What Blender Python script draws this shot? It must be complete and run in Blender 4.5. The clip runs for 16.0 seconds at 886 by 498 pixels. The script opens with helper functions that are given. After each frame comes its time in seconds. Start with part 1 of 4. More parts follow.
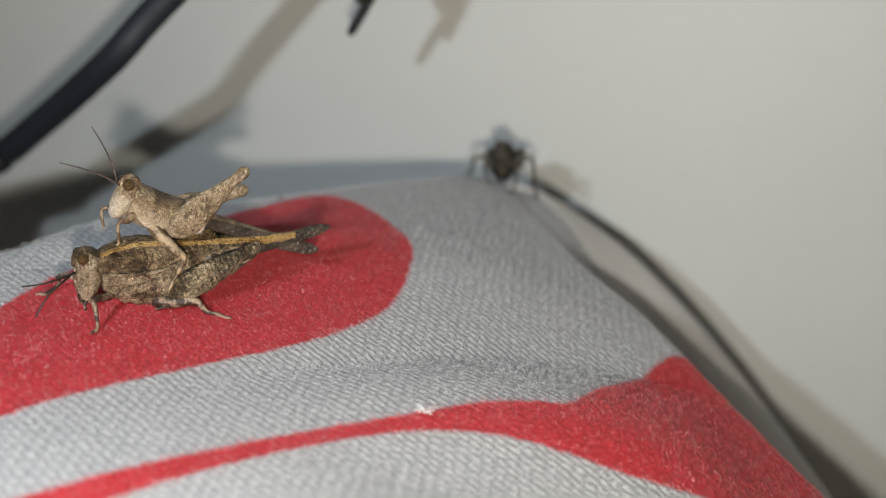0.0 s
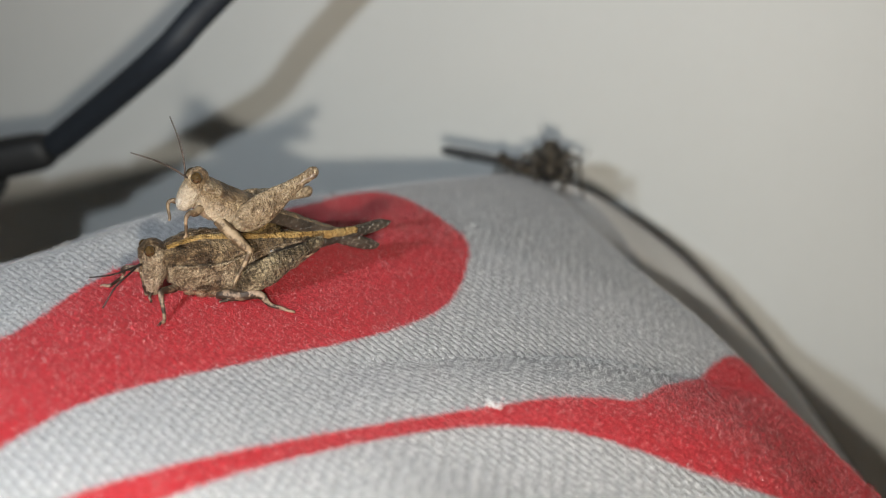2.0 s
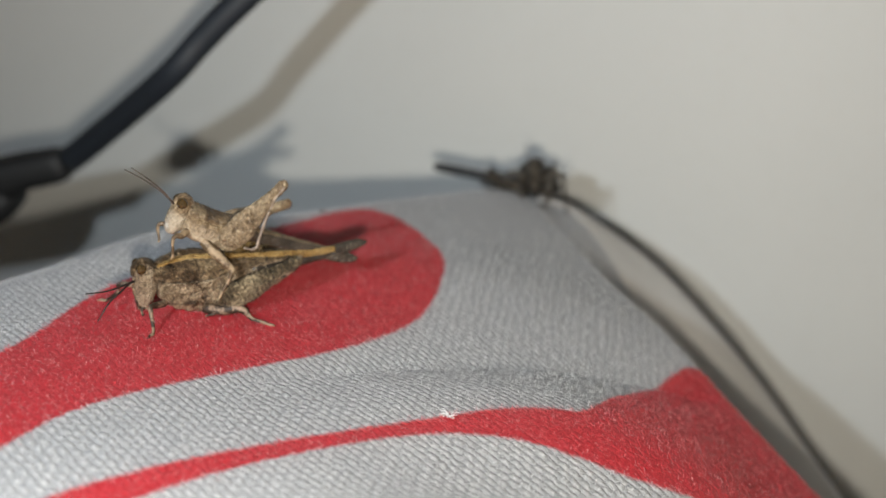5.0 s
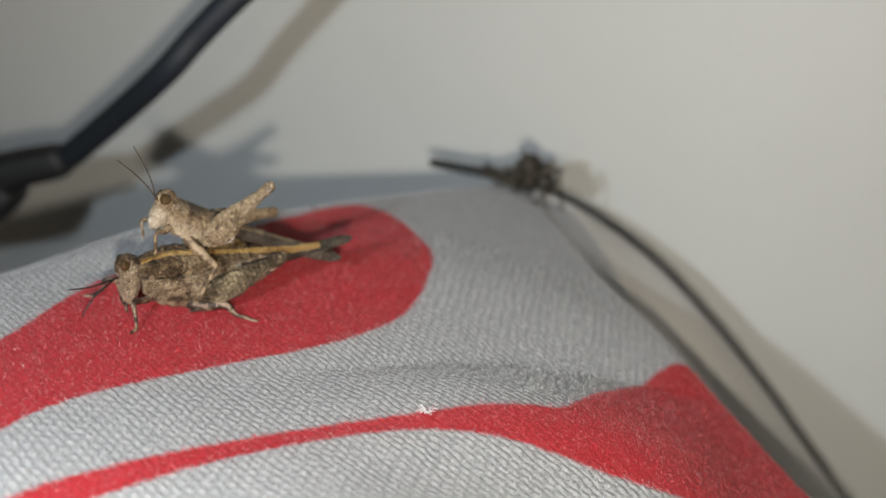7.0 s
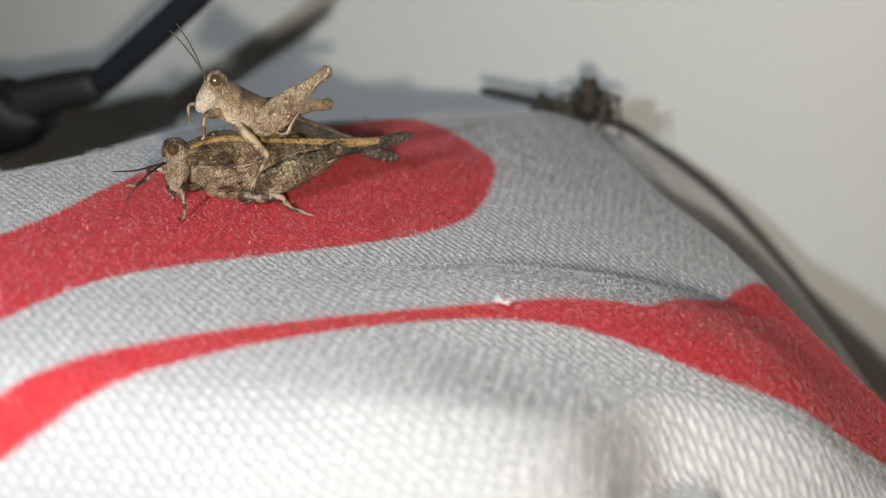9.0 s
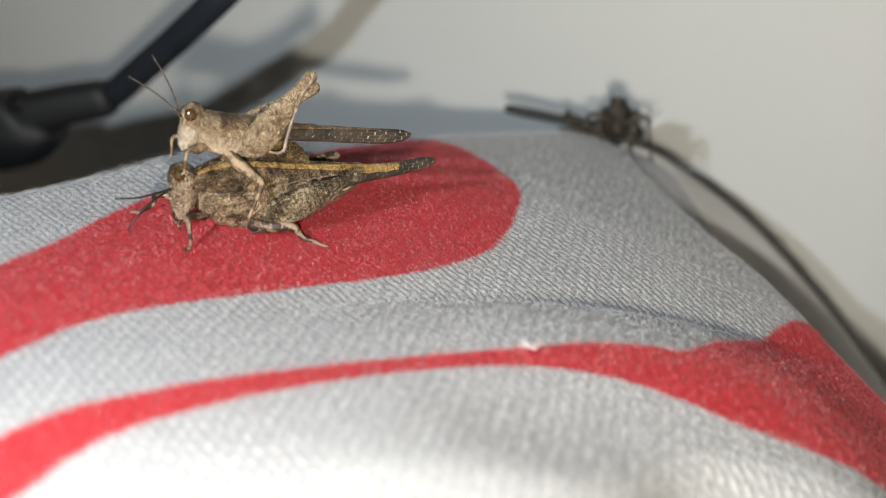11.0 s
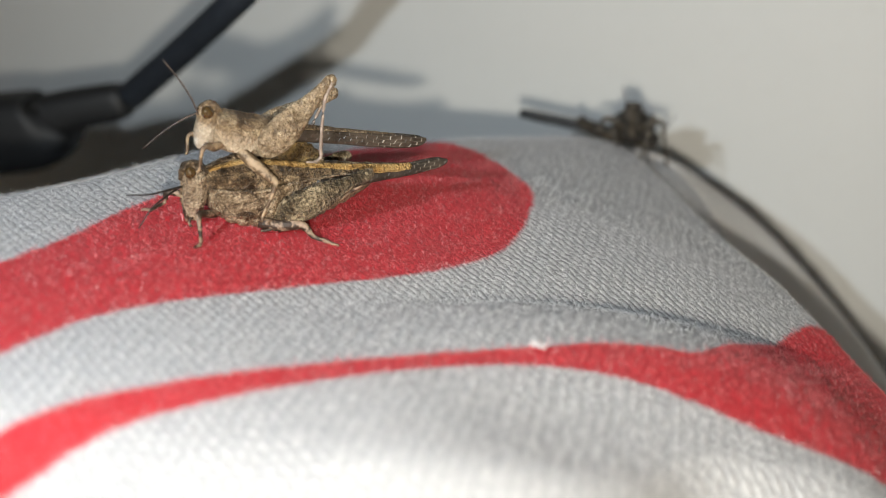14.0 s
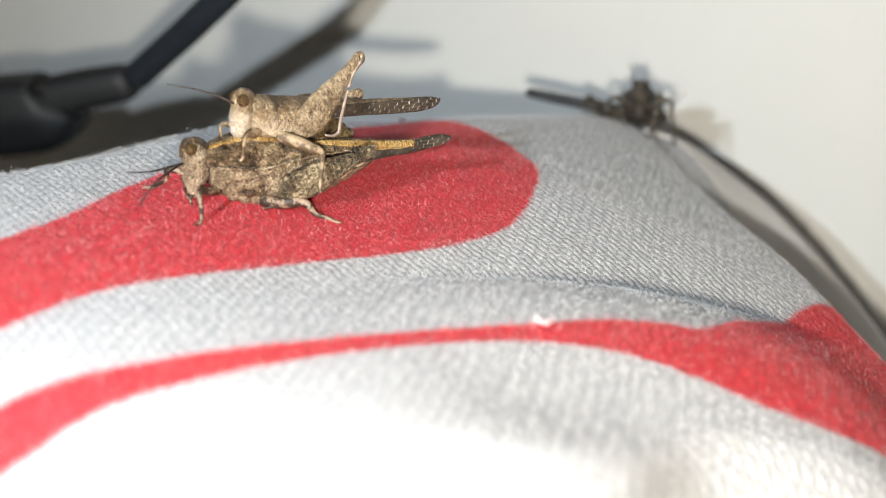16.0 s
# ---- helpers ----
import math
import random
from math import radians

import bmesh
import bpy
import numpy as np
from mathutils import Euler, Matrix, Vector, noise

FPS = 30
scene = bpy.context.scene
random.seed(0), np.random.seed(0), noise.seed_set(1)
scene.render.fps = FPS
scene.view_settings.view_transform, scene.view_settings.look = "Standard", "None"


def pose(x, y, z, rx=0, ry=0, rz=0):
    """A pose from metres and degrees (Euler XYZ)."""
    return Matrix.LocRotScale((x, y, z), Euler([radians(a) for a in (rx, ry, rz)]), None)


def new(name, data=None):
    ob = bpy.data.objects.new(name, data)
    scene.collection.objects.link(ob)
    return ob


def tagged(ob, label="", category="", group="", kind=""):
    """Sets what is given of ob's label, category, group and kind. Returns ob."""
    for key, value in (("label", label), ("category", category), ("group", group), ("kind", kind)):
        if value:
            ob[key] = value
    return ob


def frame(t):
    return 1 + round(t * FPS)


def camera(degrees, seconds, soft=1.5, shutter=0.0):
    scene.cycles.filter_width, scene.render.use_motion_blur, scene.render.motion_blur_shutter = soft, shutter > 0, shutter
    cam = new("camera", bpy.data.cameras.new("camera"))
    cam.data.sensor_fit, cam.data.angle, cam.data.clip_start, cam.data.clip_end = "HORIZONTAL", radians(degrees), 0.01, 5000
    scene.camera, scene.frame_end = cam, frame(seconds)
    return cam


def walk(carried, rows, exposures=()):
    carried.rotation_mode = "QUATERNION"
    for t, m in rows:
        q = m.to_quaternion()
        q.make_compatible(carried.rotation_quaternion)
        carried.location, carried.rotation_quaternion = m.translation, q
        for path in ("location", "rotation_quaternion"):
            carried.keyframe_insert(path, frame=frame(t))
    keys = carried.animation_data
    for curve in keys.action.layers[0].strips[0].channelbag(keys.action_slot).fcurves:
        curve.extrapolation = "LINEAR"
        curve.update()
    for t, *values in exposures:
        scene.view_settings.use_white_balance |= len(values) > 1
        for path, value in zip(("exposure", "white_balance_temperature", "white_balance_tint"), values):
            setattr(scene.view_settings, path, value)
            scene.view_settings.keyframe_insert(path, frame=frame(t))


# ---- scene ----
cam = camera(43.1, 16.0, soft=1.0)
cam.data.dof.use_dof = True
cam.data.dof.focus_distance = 0.0575
cam.data.dof.aperture_fstop = 38.0
METRES, EYE, TILT, LEAN, TURN = 0.045, 0.0844, -22.0, 0.0, 0.0
ROWS = [
    (0, 0.0003, 0.0002, -0.0096, -0.02, 0.48, 0.08),
    (0.5, -0.0679, -0.0111, -0.0225, 0.16, 0.83, 0.11),
    (1, -0.0521, -0.0053, -0.0200, 0.47, 1.06, -0.02),
    (1.5, -0.0882, -0.0071, -0.0530, 0.23, 0.55, -0.77),
    (2, -0.0592, 0.0010, -0.0186, 0.61, 0.65, -0.58),
    (2.5, -0.0433, -0.0209, -0.0096, 0.53, 0.59, -0.58),
    (3, -0.0550, -0.0174, -0.0278, 0.68, 0.67, -0.59),
    (3.5, -0.0482, -0.0348, -0.0107, 0.86, 0.73, -0.59),
    (4, 0.0104, -0.0921, 0.0037, 1.34, 1.31, -0.16),
    (4.2, -0.0048, -0.1035, -0.0005, 1.63, 1.06, -0.57),
    (6.3, 0.0856, -0.1075, 0.0353, 3.38, 0.18, -0.63),
    (6.5, 0.0832, -0.1100, 0.0251, 3.47, 0.18, -0.68),
    (7, 0.0712, -0.1047, 0.0140, 3.37, 0.11, -0.92),
    (7.5, 0.0610, -0.0845, -0.0782, 3.53, 0.03, -1.35),
    (8, 0.1015, -0.0971, -0.0764, 3.65, -0.00, -1.05),
    (8.5, 0.0356, -0.0589, -0.1090, 3.69, 0.11, -0.97),
    (8.7, 0.0020, -0.0326, -0.1196, 3.65, 0.11, -1.58),
    (10.8, -0.0067, 0.0872, -0.0909, 4.97, 0.35, -2.62),
    (11, -0.0116, 0.0779, -0.0829, 4.94, 0.37, -2.76),
    (11.5, -0.0286, 0.0587, -0.0909, 5.64, 0.30, -2.77),
    (12, -0.0260, 0.0560, -0.0776, 5.73, 0.55, -3.01),
    (12.5, -0.0174, 0.0689, -0.0889, 5.81, 0.75, -3.10),
    (13, -0.0118, 0.0728, -0.0814, 5.74, 0.93, -3.32),
    (13.5, -0.0059, 0.0807, -0.0868, 5.79, 0.94, -3.37),
    (14, -0.0044, 0.0851, -0.0955, 5.82, 0.93, -3.25),
    (14.5, 0.0011, 0.0868, -0.1024, 6.05, 0.50, -3.27),
    (15, -0.0021, 0.0862, -0.1037, 6.11, 0.50, -3.14),
    (15.5, -0.0011, 0.0872, -0.0990, 6.20, 0.26, -3.11),
    (16, 0.0039, 0.0975, -0.1047, 6.41, 0.19, -3.10),
]
EXPOSURES = [(0.0, -1.74), (0.5, -1.86), (1.0, -1.8), (1.5, -1.9), (2.0, -1.65), (2.5, -1.6), (3.0, -1.72), (3.5, -1.66), (4.2, -1.62), (6.5, -1.56), (7.0, -1.66), (7.5, -1.76), (8.0, -1.76), (8.5, -1.6), (11.0, -1.6), (12.0, -1.63), (13.0, -1.79), (13.8, -1.77), (14.4, -1.09), (14.5, -1.04), (16.0, -1.07)]
PATH = [(t, pose(0, 0, EYE, TILT, LEAN, TURN) @ pose(METRES * x, METRES * y, METRES * z, 90 + pitch, roll, yaw)) for t, x, y, z, yaw, pitch, roll in ROWS]
walk(cam, PATH, EXPOSURES)

# ---------------------------------------------------------------- world and light
K = METRES / 8          # one plan unit in metres
MM = 0.001


def plan(x, y, z):
    """A place of the plan (units from the first eye) in metres."""
    return Vector((K * x, K * y, EYE + K * z))


# a dim sky gives faint ambient light through an added opening; the cushion is lit by two small hand-held lamps (built
# below)
world = bpy.data.worlds.new("sky")
scene.world = world
world.use_nodes = True
wn = world.node_tree.nodes
sky = wn.new("ShaderNodeTexSky")
sky.sky_type = "NISHITA"
sky.sun_disc = False
sky.sun_elevation = radians(4)
sky.sun_rotation = radians(174)
wn["Background"].inputs["Strength"].default_value = 0.05
world.node_tree.links.new(sky.outputs[0], wn["Background"].inputs["Color"])

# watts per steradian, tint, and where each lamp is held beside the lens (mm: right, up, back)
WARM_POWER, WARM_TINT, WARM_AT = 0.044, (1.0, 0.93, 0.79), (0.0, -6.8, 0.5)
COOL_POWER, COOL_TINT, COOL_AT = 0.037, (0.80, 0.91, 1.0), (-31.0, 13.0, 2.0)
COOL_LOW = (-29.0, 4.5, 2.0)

# ---------------------------------------------------------------- materials


class Nodes:
    """A short way to write node materials; coordinates in millimetres."""

    def __init__(self, name, rough=0.6, metal=0.0):
        self.m = bpy.data.materials.new(name)
        self.m.use_nodes = True
        self.t = self.m.node_tree
        self.b = self.t.nodes["Principled BSDF"]
        self.b.inputs["Roughness"].default_value = rough
        self.b.inputs["Metallic"].default_value = metal
        co = self.t.nodes.new("ShaderNodeTexCoord")
        self.mm = self.vec("SCALE", co.outputs["Object"], scale=1000.0)

    def put(self, node, slot, value):
        if isinstance(value, bpy.types.NodeSocket):
            self.t.links.new(value, node.inputs[slot])
        else:
            node.inputs[slot].default_value = value

    def vec(self, op, a, b=None, scale=None):
        n = self.t.nodes.new("ShaderNodeVectorMath")
        n.operation = op
        self.put(n, 0, a)
        if b is not None:
            self.put(n, 1, b)
        if scale is not None:
            self.put(n, "Scale", scale)
        return n.outputs[0]

    def calc(self, op, a, b=0.0, c=0.0):
        n = self.t.nodes.new("ShaderNodeMath")
        n.operation = op
        for i, v in enumerate((a, b, c)):
            self.put(n, i, v)
        return n.outputs[0]

    def noise(self, scale, detail=4.0, rough=0.6, at=None, distort=0.0):
        n = self.t.nodes.new("ShaderNodeTexNoise")
        self.put(n, "Vector", at or self.mm)
        for k, v in (("Scale", scale), ("Detail", detail), ("Roughness", rough), ("Distortion", distort)):
            n.inputs[k].default_value = v
        return n.outputs["Fac"]

    def cells(self, scale, feature="F1", at=None, out="Distance"):
        n = self.t.nodes.new("ShaderNodeTexVoronoi")
        n.feature = feature
        self.put(n, "Vector", at or self.mm)
        n.inputs["Scale"].default_value = scale
        return n.outputs[out]

    def ramp(self, fac, stops):
        n = self.t.nodes.new("ShaderNodeValToRGB")
        self.put(n, 0, fac)
        e = n.color_ramp.elements
        while len(e) < len(stops):
            e.new(0.5)
        for el, (p, c) in zip(e, stops):
            el.position = p
            el.color = (*c, 1) if len(c) == 3 else c
        return n.outputs[0]

    def grey(self, fac, lo, hi):
        return self.ramp(fac, [(lo, (0, 0, 0)), (hi, (1, 1, 1))])

    def mix(self, fac, a, b, how="MIX"):
        n = self.t.nodes.new("ShaderNodeMix")
        n.data_type = "RGBA"
        n.blend_type = how
        self.put(n, 0, fac)
        self.put(n, 6, (*a, 1) if isinstance(a, tuple) else a)
        self.put(n, 7, (*b, 1) if isinstance(b, tuple) else b)
        return n.outputs[2]

    def xyz(self, v=None):
        n = self.t.nodes.new("ShaderNodeSeparateXYZ")
        self.put(n, 0, v or self.mm)
        return n.outputs

    def attr(self, name):
        n = self.t.nodes.new("ShaderNodeAttribute")
        n.attribute_name = name
        return n.outputs["Fac"]

    def bump(self, height, distance, strength=1.0):
        n = self.t.nodes.new("ShaderNodeBump")
        n.inputs["Strength"].default_value = strength
        n.inputs["Distance"].default_value = distance
        self.put(n, "Height", height)
        self.t.links.new(n.outputs[0], self.b.inputs["Normal"])

    def color(self, c):
        self.put(self.b, "Base Color", (*c, 1) if isinstance(c, tuple) else c)
        return self


def weave(n, long, row, turn):
    """Height of a woven cloth (0 to 1): rows of staggered raised floats, long and row in mm, turned by degrees, slightly uneven."""
    nz = n.t.nodes.new("ShaderNodeTexNoise")
    n.put(nz, "Vector", n.mm)
    nz.inputs["Scale"].default_value = 0.7
    n2 = n.t.nodes.new("ShaderNodeTexNoise")
    n.put(n2, "Vector", n.mm)
    n2.inputs["Scale"].default_value = 2.3
    p = n.vec("ADD", n.mm, n.vec("ADD", n.vec("SCALE", nz.outputs["Color"], scale=0.45), n.vec("SCALE", n2.outputs["Color"], scale=0.22)))
    x, y, z = n.xyz(p)
    c, s = math.cos(radians(turn)), math.sin(radians(turn))
    u = n.calc("DIVIDE", n.calc("ADD", n.calc("MULTIPLY", x, c), n.calc("MULTIPLY", y, s)), long)
    v = n.calc("DIVIDE", n.calc("ADD", n.calc("MULTIPLY", x, -s), n.calc("MULTIPLY", y, c)), row)
    across = n.calc("SINE", n.calc("MULTIPLY", n.calc("FRACT", v), math.pi))
    along = n.calc("SINE", n.calc("MULTIPLY", n.calc("FRACT", n.calc("ADD", u, n.calc("MULTIPLY", n.calc("FLOOR", v), 0.42))), math.pi))
    plump = n.calc("ADD", n.calc("MULTIPLY", n.noise(1.6, 3, 0.6), 0.9), 0.45)
    return n.calc("MULTIPLY", n.calc("MULTIPLY", across, n.calc("POWER", along, 0.7)), plump)


def cloth_material(name):
    n = Nodes(name, rough=0.5)
    h = weave(n, 0.70, 0.40, -42)
    fine = n.noise(9, 5, 0.7)
    hairs = n.noise(3.2, 3, 0.6, distort=2.5)
    stain = n.noise(0.10, 3, 0.5)
    thread = n.grey(n.noise(2.1, 2, 0.5), 0.35, 0.65)
    white = n.mix(n.grey(stain, 0.35, 0.7), (0.35, 0.355, 0.375), (0.41, 0.415, 0.43))
    # thread relief put into the colour: gaps shaded, raised floats highlighted
    white = n.mix(n.grey(h, 0.1, 0.45), (0.345, 0.348, 0.368), white)
    white = n.mix(n.calc("MULTIPLY", n.grey(h, 0.52, 0.86), n.calc("ADD", n.calc("MULTIPLY", thread, 0.6), 0.3)), white, (0.58, 0.58, 0.59))
    white = n.mix(n.calc("MULTIPLY", n.grey(fine, 0.56, 0.74), 0.7), white, (0.58, 0.58, 0.59))
    red = n.mix(n.grey(h, 0.1, 0.9), (0.40, 0.007, 0.014), (0.46, 0.010, 0.021))
    red = n.mix(n.grey(n.noise(0.5, 3, 0.6), 0.35, 0.7), red, (0.46, 0.016, 0.028))
    red = n.mix(n.calc("MULTIPLY", n.grey(fine, 0.56, 0.74), 0.5), red, (0.56, 0.05, 0.065))
    red = n.mix(n.calc("MULTIPLY", n.grey(hairs, 0.58, 0.70), 0.30), red, (0.60, 0.14, 0.16))
    edge = n.calc("ADD", n.attr("print"), n.calc("MULTIPLY", n.calc("SUBTRACT", fine, 0.5), 0.45))
    edge = n.calc("ADD", edge, n.calc("MULTIPLY", n.calc("SUBTRACT", n.noise(1.6, 2), 0.5), 0.35))
    white = n.mix(n.grey(n.calc("ADD", n.calc("MULTIPLY", edge, 2.2), 0.5), 0.15, 0.85), white, red)
    n.color(white)
    n.b.inputs["Sheen Weight"].default_value = 0.08
    n.b.inputs["Sheen Roughness"].default_value = 0.5
    n.b.inputs["Specular IOR Level"].default_value = 0.4
    # the print half fills the weave
    filled = n.calc("MULTIPLY", h, n.calc("SUBTRACT", 1.0, n.calc("MULTIPLY", n.grey(n.attr("print"), 0.0, 0.4), 0.55)))
    n.bump(n.calc("ADD", filled, n.calc("MULTIPLY", n.noise(14, 4, 0.7), 0.9)), 0.00007, 1.0)
    return n.m


def fibre_material(name, tint):
    n = Nodes(name, rough=0.5)
    n.color(tint)
    n.b.inputs["Specular IOR Level"].default_value = 0.4
    return n.m


def skin_material(name, dark, mid, light, rough=0.55, grain=2.2, specks=0.6, pale=None, herring=0.0, grainy=0.75, relief=0.00016):
    """Mottled, grainy insect cuticle; pale = (height from, height to, tint) colours the underside; herring gives a thigh its oblique ribs."""
    n = Nodes(name, rough=rough)
    x, y, z = n.xyz()
    a = n.noise(grain * 0.35, 5, 0.72, distort=0.8)
    b = n.noise(grain * 2.2, 4, 0.7)
    lump = n.cells(grain * 1.1)
    c = n.ramp(a, [(0.36, dark), (0.47, mid), (0.63, light)])
    c = n.mix(n.grey(b, 0.40, 0.54), n.mix(0.60, c, dark), c)
    # fine granules, each of its own shade, and scattered black points
    grains = n.xyz(n.cells(grain * 3.0, out="Color"))[0]
    c = n.mix(grainy, c, n.ramp(grains, [(0.05, (0.30, 0.29, 0.28)), (0.45, (0.85, 0.85, 0.85)), (0.95, (1.0, 1.0, 1.0))]), "MULTIPLY")
    dots = n.ramp(n.cells(grain * 1.7), [(0.06, (1, 1, 1)), (0.16, (0, 0, 0))])
    c = n.mix(n.calc("MULTIPLY", dots, n.calc("MULTIPLY", n.grey(n.noise(grain * 0.5, 2), 0.45, 0.6), grainy)), c, dark)
    creases = n.grey(n.cells(grain * 0.33, "DISTANCE_TO_EDGE", at=n.vec("ADD", n.mm, n.vec("SCALE", n.mm, scale=0.15))), 0.0, 0.035)
    c = n.mix(creases, n.mix(0.55, c, dark), c)
    if pale:
        lo, hi, tint = pale
        level = n.calc("ADD", z, n.calc("MULTIPLY", n.calc("SUBTRACT", n.noise(grain * 0.6, 4, 0.7), 0.5), 1.3))
        fac = n.calc("DIVIDE", n.calc("SUBTRACT", hi, level), hi - lo)
        c = n.mix(n.grey(fac, 0.0, 1.0), c, n.mix(n.grey(b, 0.36, 0.58), tuple(v * 0.70 for v in tint), tint))
    c = n.mix(n.grey(n.cells(grain * 0.9, "DISTANCE_TO_EDGE"), 0.0, 0.05), n.mix(0.30, c, dark), c)
    pits = n.cells(grain * 3.4)
    few = n.grey(n.noise(grain * 0.8, 2), 0.42, 0.54)
    c = n.mix(n.calc("MULTIPLY", n.calc("MULTIPLY", n.ramp(pits, [(0.10, (1, 1, 1)), (0.30, (0, 0, 0))]), few), specks), c, tuple(min(1.0, v * 1.15) for v in light))
    height = n.calc("SUBTRACT", n.calc("MULTIPLY", b, 1.3), n.calc("ADD", n.calc("MULTIPLY", pits, 0.7), n.calc("MULTIPLY", lump, 0.8)))
    if herring:
        along = n.calc("ADD", n.calc("MULTIPLY", x, -0.55), n.calc("MULTIPLY", z, 0.83))
        across = n.calc("ABSOLUTE", n.calc("ADD", n.calc("ADD", n.calc("MULTIPLY", x, 0.83), n.calc("MULTIPLY", z, 0.55)), 0.02))
        ribs = n.calc("SINE", n.calc("MULTIPLY", n.calc("SUBTRACT", along, n.calc("MULTIPLY", across, 0.8)), 2 * math.pi / 0.36))
        c = n.mix(n.calc("MULTIPLY", n.grey(ribs, 0.0, 0.9), herring), c, n.mix(0.3, c, light))
        c = n.mix(n.calc("MULTIPLY", n.ramp(n.cells(1.9), [(0.12, (1, 1, 1)), (0.22, (0, 0, 0))]), 0.6), c, tuple(min(1.0, v * 1.1) for v in light))
        height = n.calc("ADD", height, n.calc("MULTIPLY", ribs, 0.13))
    n.color(c)
    n.b.inputs["Specular IOR Level"].default_value = 0.5
    n.bump(n.calc("ADD", height, n.calc("MULTIPLY", n.cells(grain * 5.0), -0.5)), relief, 1.0)
    return n.m


def wing_material(name, dark, vein, start=0.40):
    """Dark leathery wing: faint veins lengthways, short pale ones across, strongest near the tip."""
    n = Nodes(name, rough=0.42)
    x, y, z = n.xyz()
    zz = n.calc("ADD", z, n.calc("ADD", n.calc("MULTIPLY", n.noise(0.9, 2), 0.35), n.calc("MULTIPLY", x, 0.035)))
    row = n.calc("DIVIDE", zz, 0.17)
    step = n.calc("MULTIPLY", n.calc("FLOOR", row), 0.37)
    cross = n.calc("FRACT", n.calc("ADD", n.calc("ADD", n.calc("DIVIDE", x, 0.60), n.calc("MULTIPLY", z, 0.5)), n.calc("ADD", step, n.calc("MULTIPLY", n.noise(1.1, 2), 0.9))))
    cross = n.ramp(cross, [(0.0, (1, 1, 1)), (0.04, (1, 1, 1)), (0.11, (0, 0, 0))])
    lines = n.ramp(n.calc("FRACT", row), [(0.0, (0.45, 0.45, 0.45)), (0.16, (0.1, 0.1, 0.1)), (0.30, (0, 0, 0))])
    veins = n.calc("MAXIMUM", cross, lines)
    tail = n.ramp(n.calc("MULTIPLY", x, -0.1), [(start, (0.16, 0.16, 0.16)), (start + 0.12, (1, 1, 1))])
    base = n.ramp(n.noise(1.6, 4, 0.6), [(0.35, tuple(v * 0.6 for v in dark)), (0.7, tuple(v * 1.7 for v in dark))])
    broken = n.grey(n.noise(1.7, 2), 0.34, 0.5)
    n.color(n.mix(n.calc("MULTIPLY", n.calc("MULTIPLY", veins, broken), tail), base, vein))
    n.bump(n.calc("ADD", veins, n.calc("MULTIPLY", n.noise(6), 0.4)), 0.00005, 0.9)
    return n.m


def leg_material(name, dark, light):
    """Leg in uneven dark and pale bands, speckled."""
    n = Nodes(name, rough=0.5)
    x, y, z = n.xyz()
    f = n.noise(3.2, 3, 0.6)
    w = n.calc("MULTIPLY", n.calc("SINE", n.calc("ADD", n.calc("MULTIPLY", n.calc("SUBTRACT", z, n.calc("MULTIPLY", x, 0.7)), 7.0), n.calc("MULTIPLY", f, 3.0))), 0.13)
    n.color(n.ramp(n.calc("ADD", f, w), [(0.46, dark), (0.57, light), (0.75, tuple(v * 1.3 for v in light))]))
    n.bump(n.noise(9, 3), 0.00006, 0.9)
    return n.m


def plain_material(name, tint, rough, grain=4.0, spread=0.15, bump=0.00004, spec=0.5):
    n = Nodes(name, rough=rough)
    f = n.noise(grain, 4, 0.6)
    n.color(n.ramp(f, [(0.3, tuple(v * (1 - spread) for v in tint)), (0.7, tuple(min(1, v * (1 + spread)) for v in tint))]))
    n.b.inputs["Specular IOR Level"].default_value = spec
    if bump:
        n.bump(f, bump, 0.6)
    return n.m


def wall_material():
    n = Nodes("wall_paint", rough=0.55)
    a, b = n.noise(0.03, 3, 0.5), n.noise(0.6, 5, 0.6)
    c = n.ramp(a, [(0.3, (0.77, 0.775, 0.76)), (0.7, (0.81, 0.815, 0.80))])
    n.color(n.mix(n.calc("MULTIPLY", n.grey(b, 0.5, 0.8), 0.12), c, (0.66, 0.64, 0.60)))
    n.bump(b, 0.0002, 0.25)
    return n.m


CLOTH = cloth_material("printed_cotton")
CLOTH_PLAIN = plain_material("plain_cotton", (0.60, 0.58, 0.56), 0.7, 6.0, 0.12, 0.00006, 0.3)
FIBRE_W = fibre_material("white_fibre", (0.72, 0.72, 0.73))
FIBRE_R = fibre_material("red_fibre", (0.62, 0.035, 0.05))
FIBRE_P = fibre_material("pink_fibre", (0.78, 0.40, 0.42))
SEAM = plain_material("seam_thread", (0.085, 0.08, 0.078), 0.8, 3.0, 0.4, 0.0001)
WALL = wall_material()
TABLE = plain_material("table_board", (0.55, 0.53, 0.49), 0.6, 0.3, 0.12, 0.0001)
CABLE = plain_material("black_rubber", (0.016, 0.020, 0.028), 0.6, 3.0, 0.3, 0.00003)
PLUG = plain_material("black_plastic", (0.009, 0.009, 0.010), 0.6, 2.0, 0.3, 0.00004)
F_SKIN = skin_material("brown_cuticle", (0.060, 0.036, 0.019), (0.330, 0.228, 0.140), (0.70, 0.55, 0.37), 0.40, 3.0, 0.8, grainy=0.6)
F_HEAD = skin_material("pinkish_brown_cuticle", (0.065, 0.039, 0.021), (0.35, 0.245, 0.152), (0.70, 0.55, 0.38), 0.40, 3.0, 0.9, (0.8, 3.2, (0.54, 0.40, 0.28)), grainy=0.6)
F_DARK = skin_material("dark_brown_cuticle", (0.022, 0.013, 0.007), (0.165, 0.103, 0.053), (0.50, 0.36, 0.21), 0.40, 3.0, 0.8)
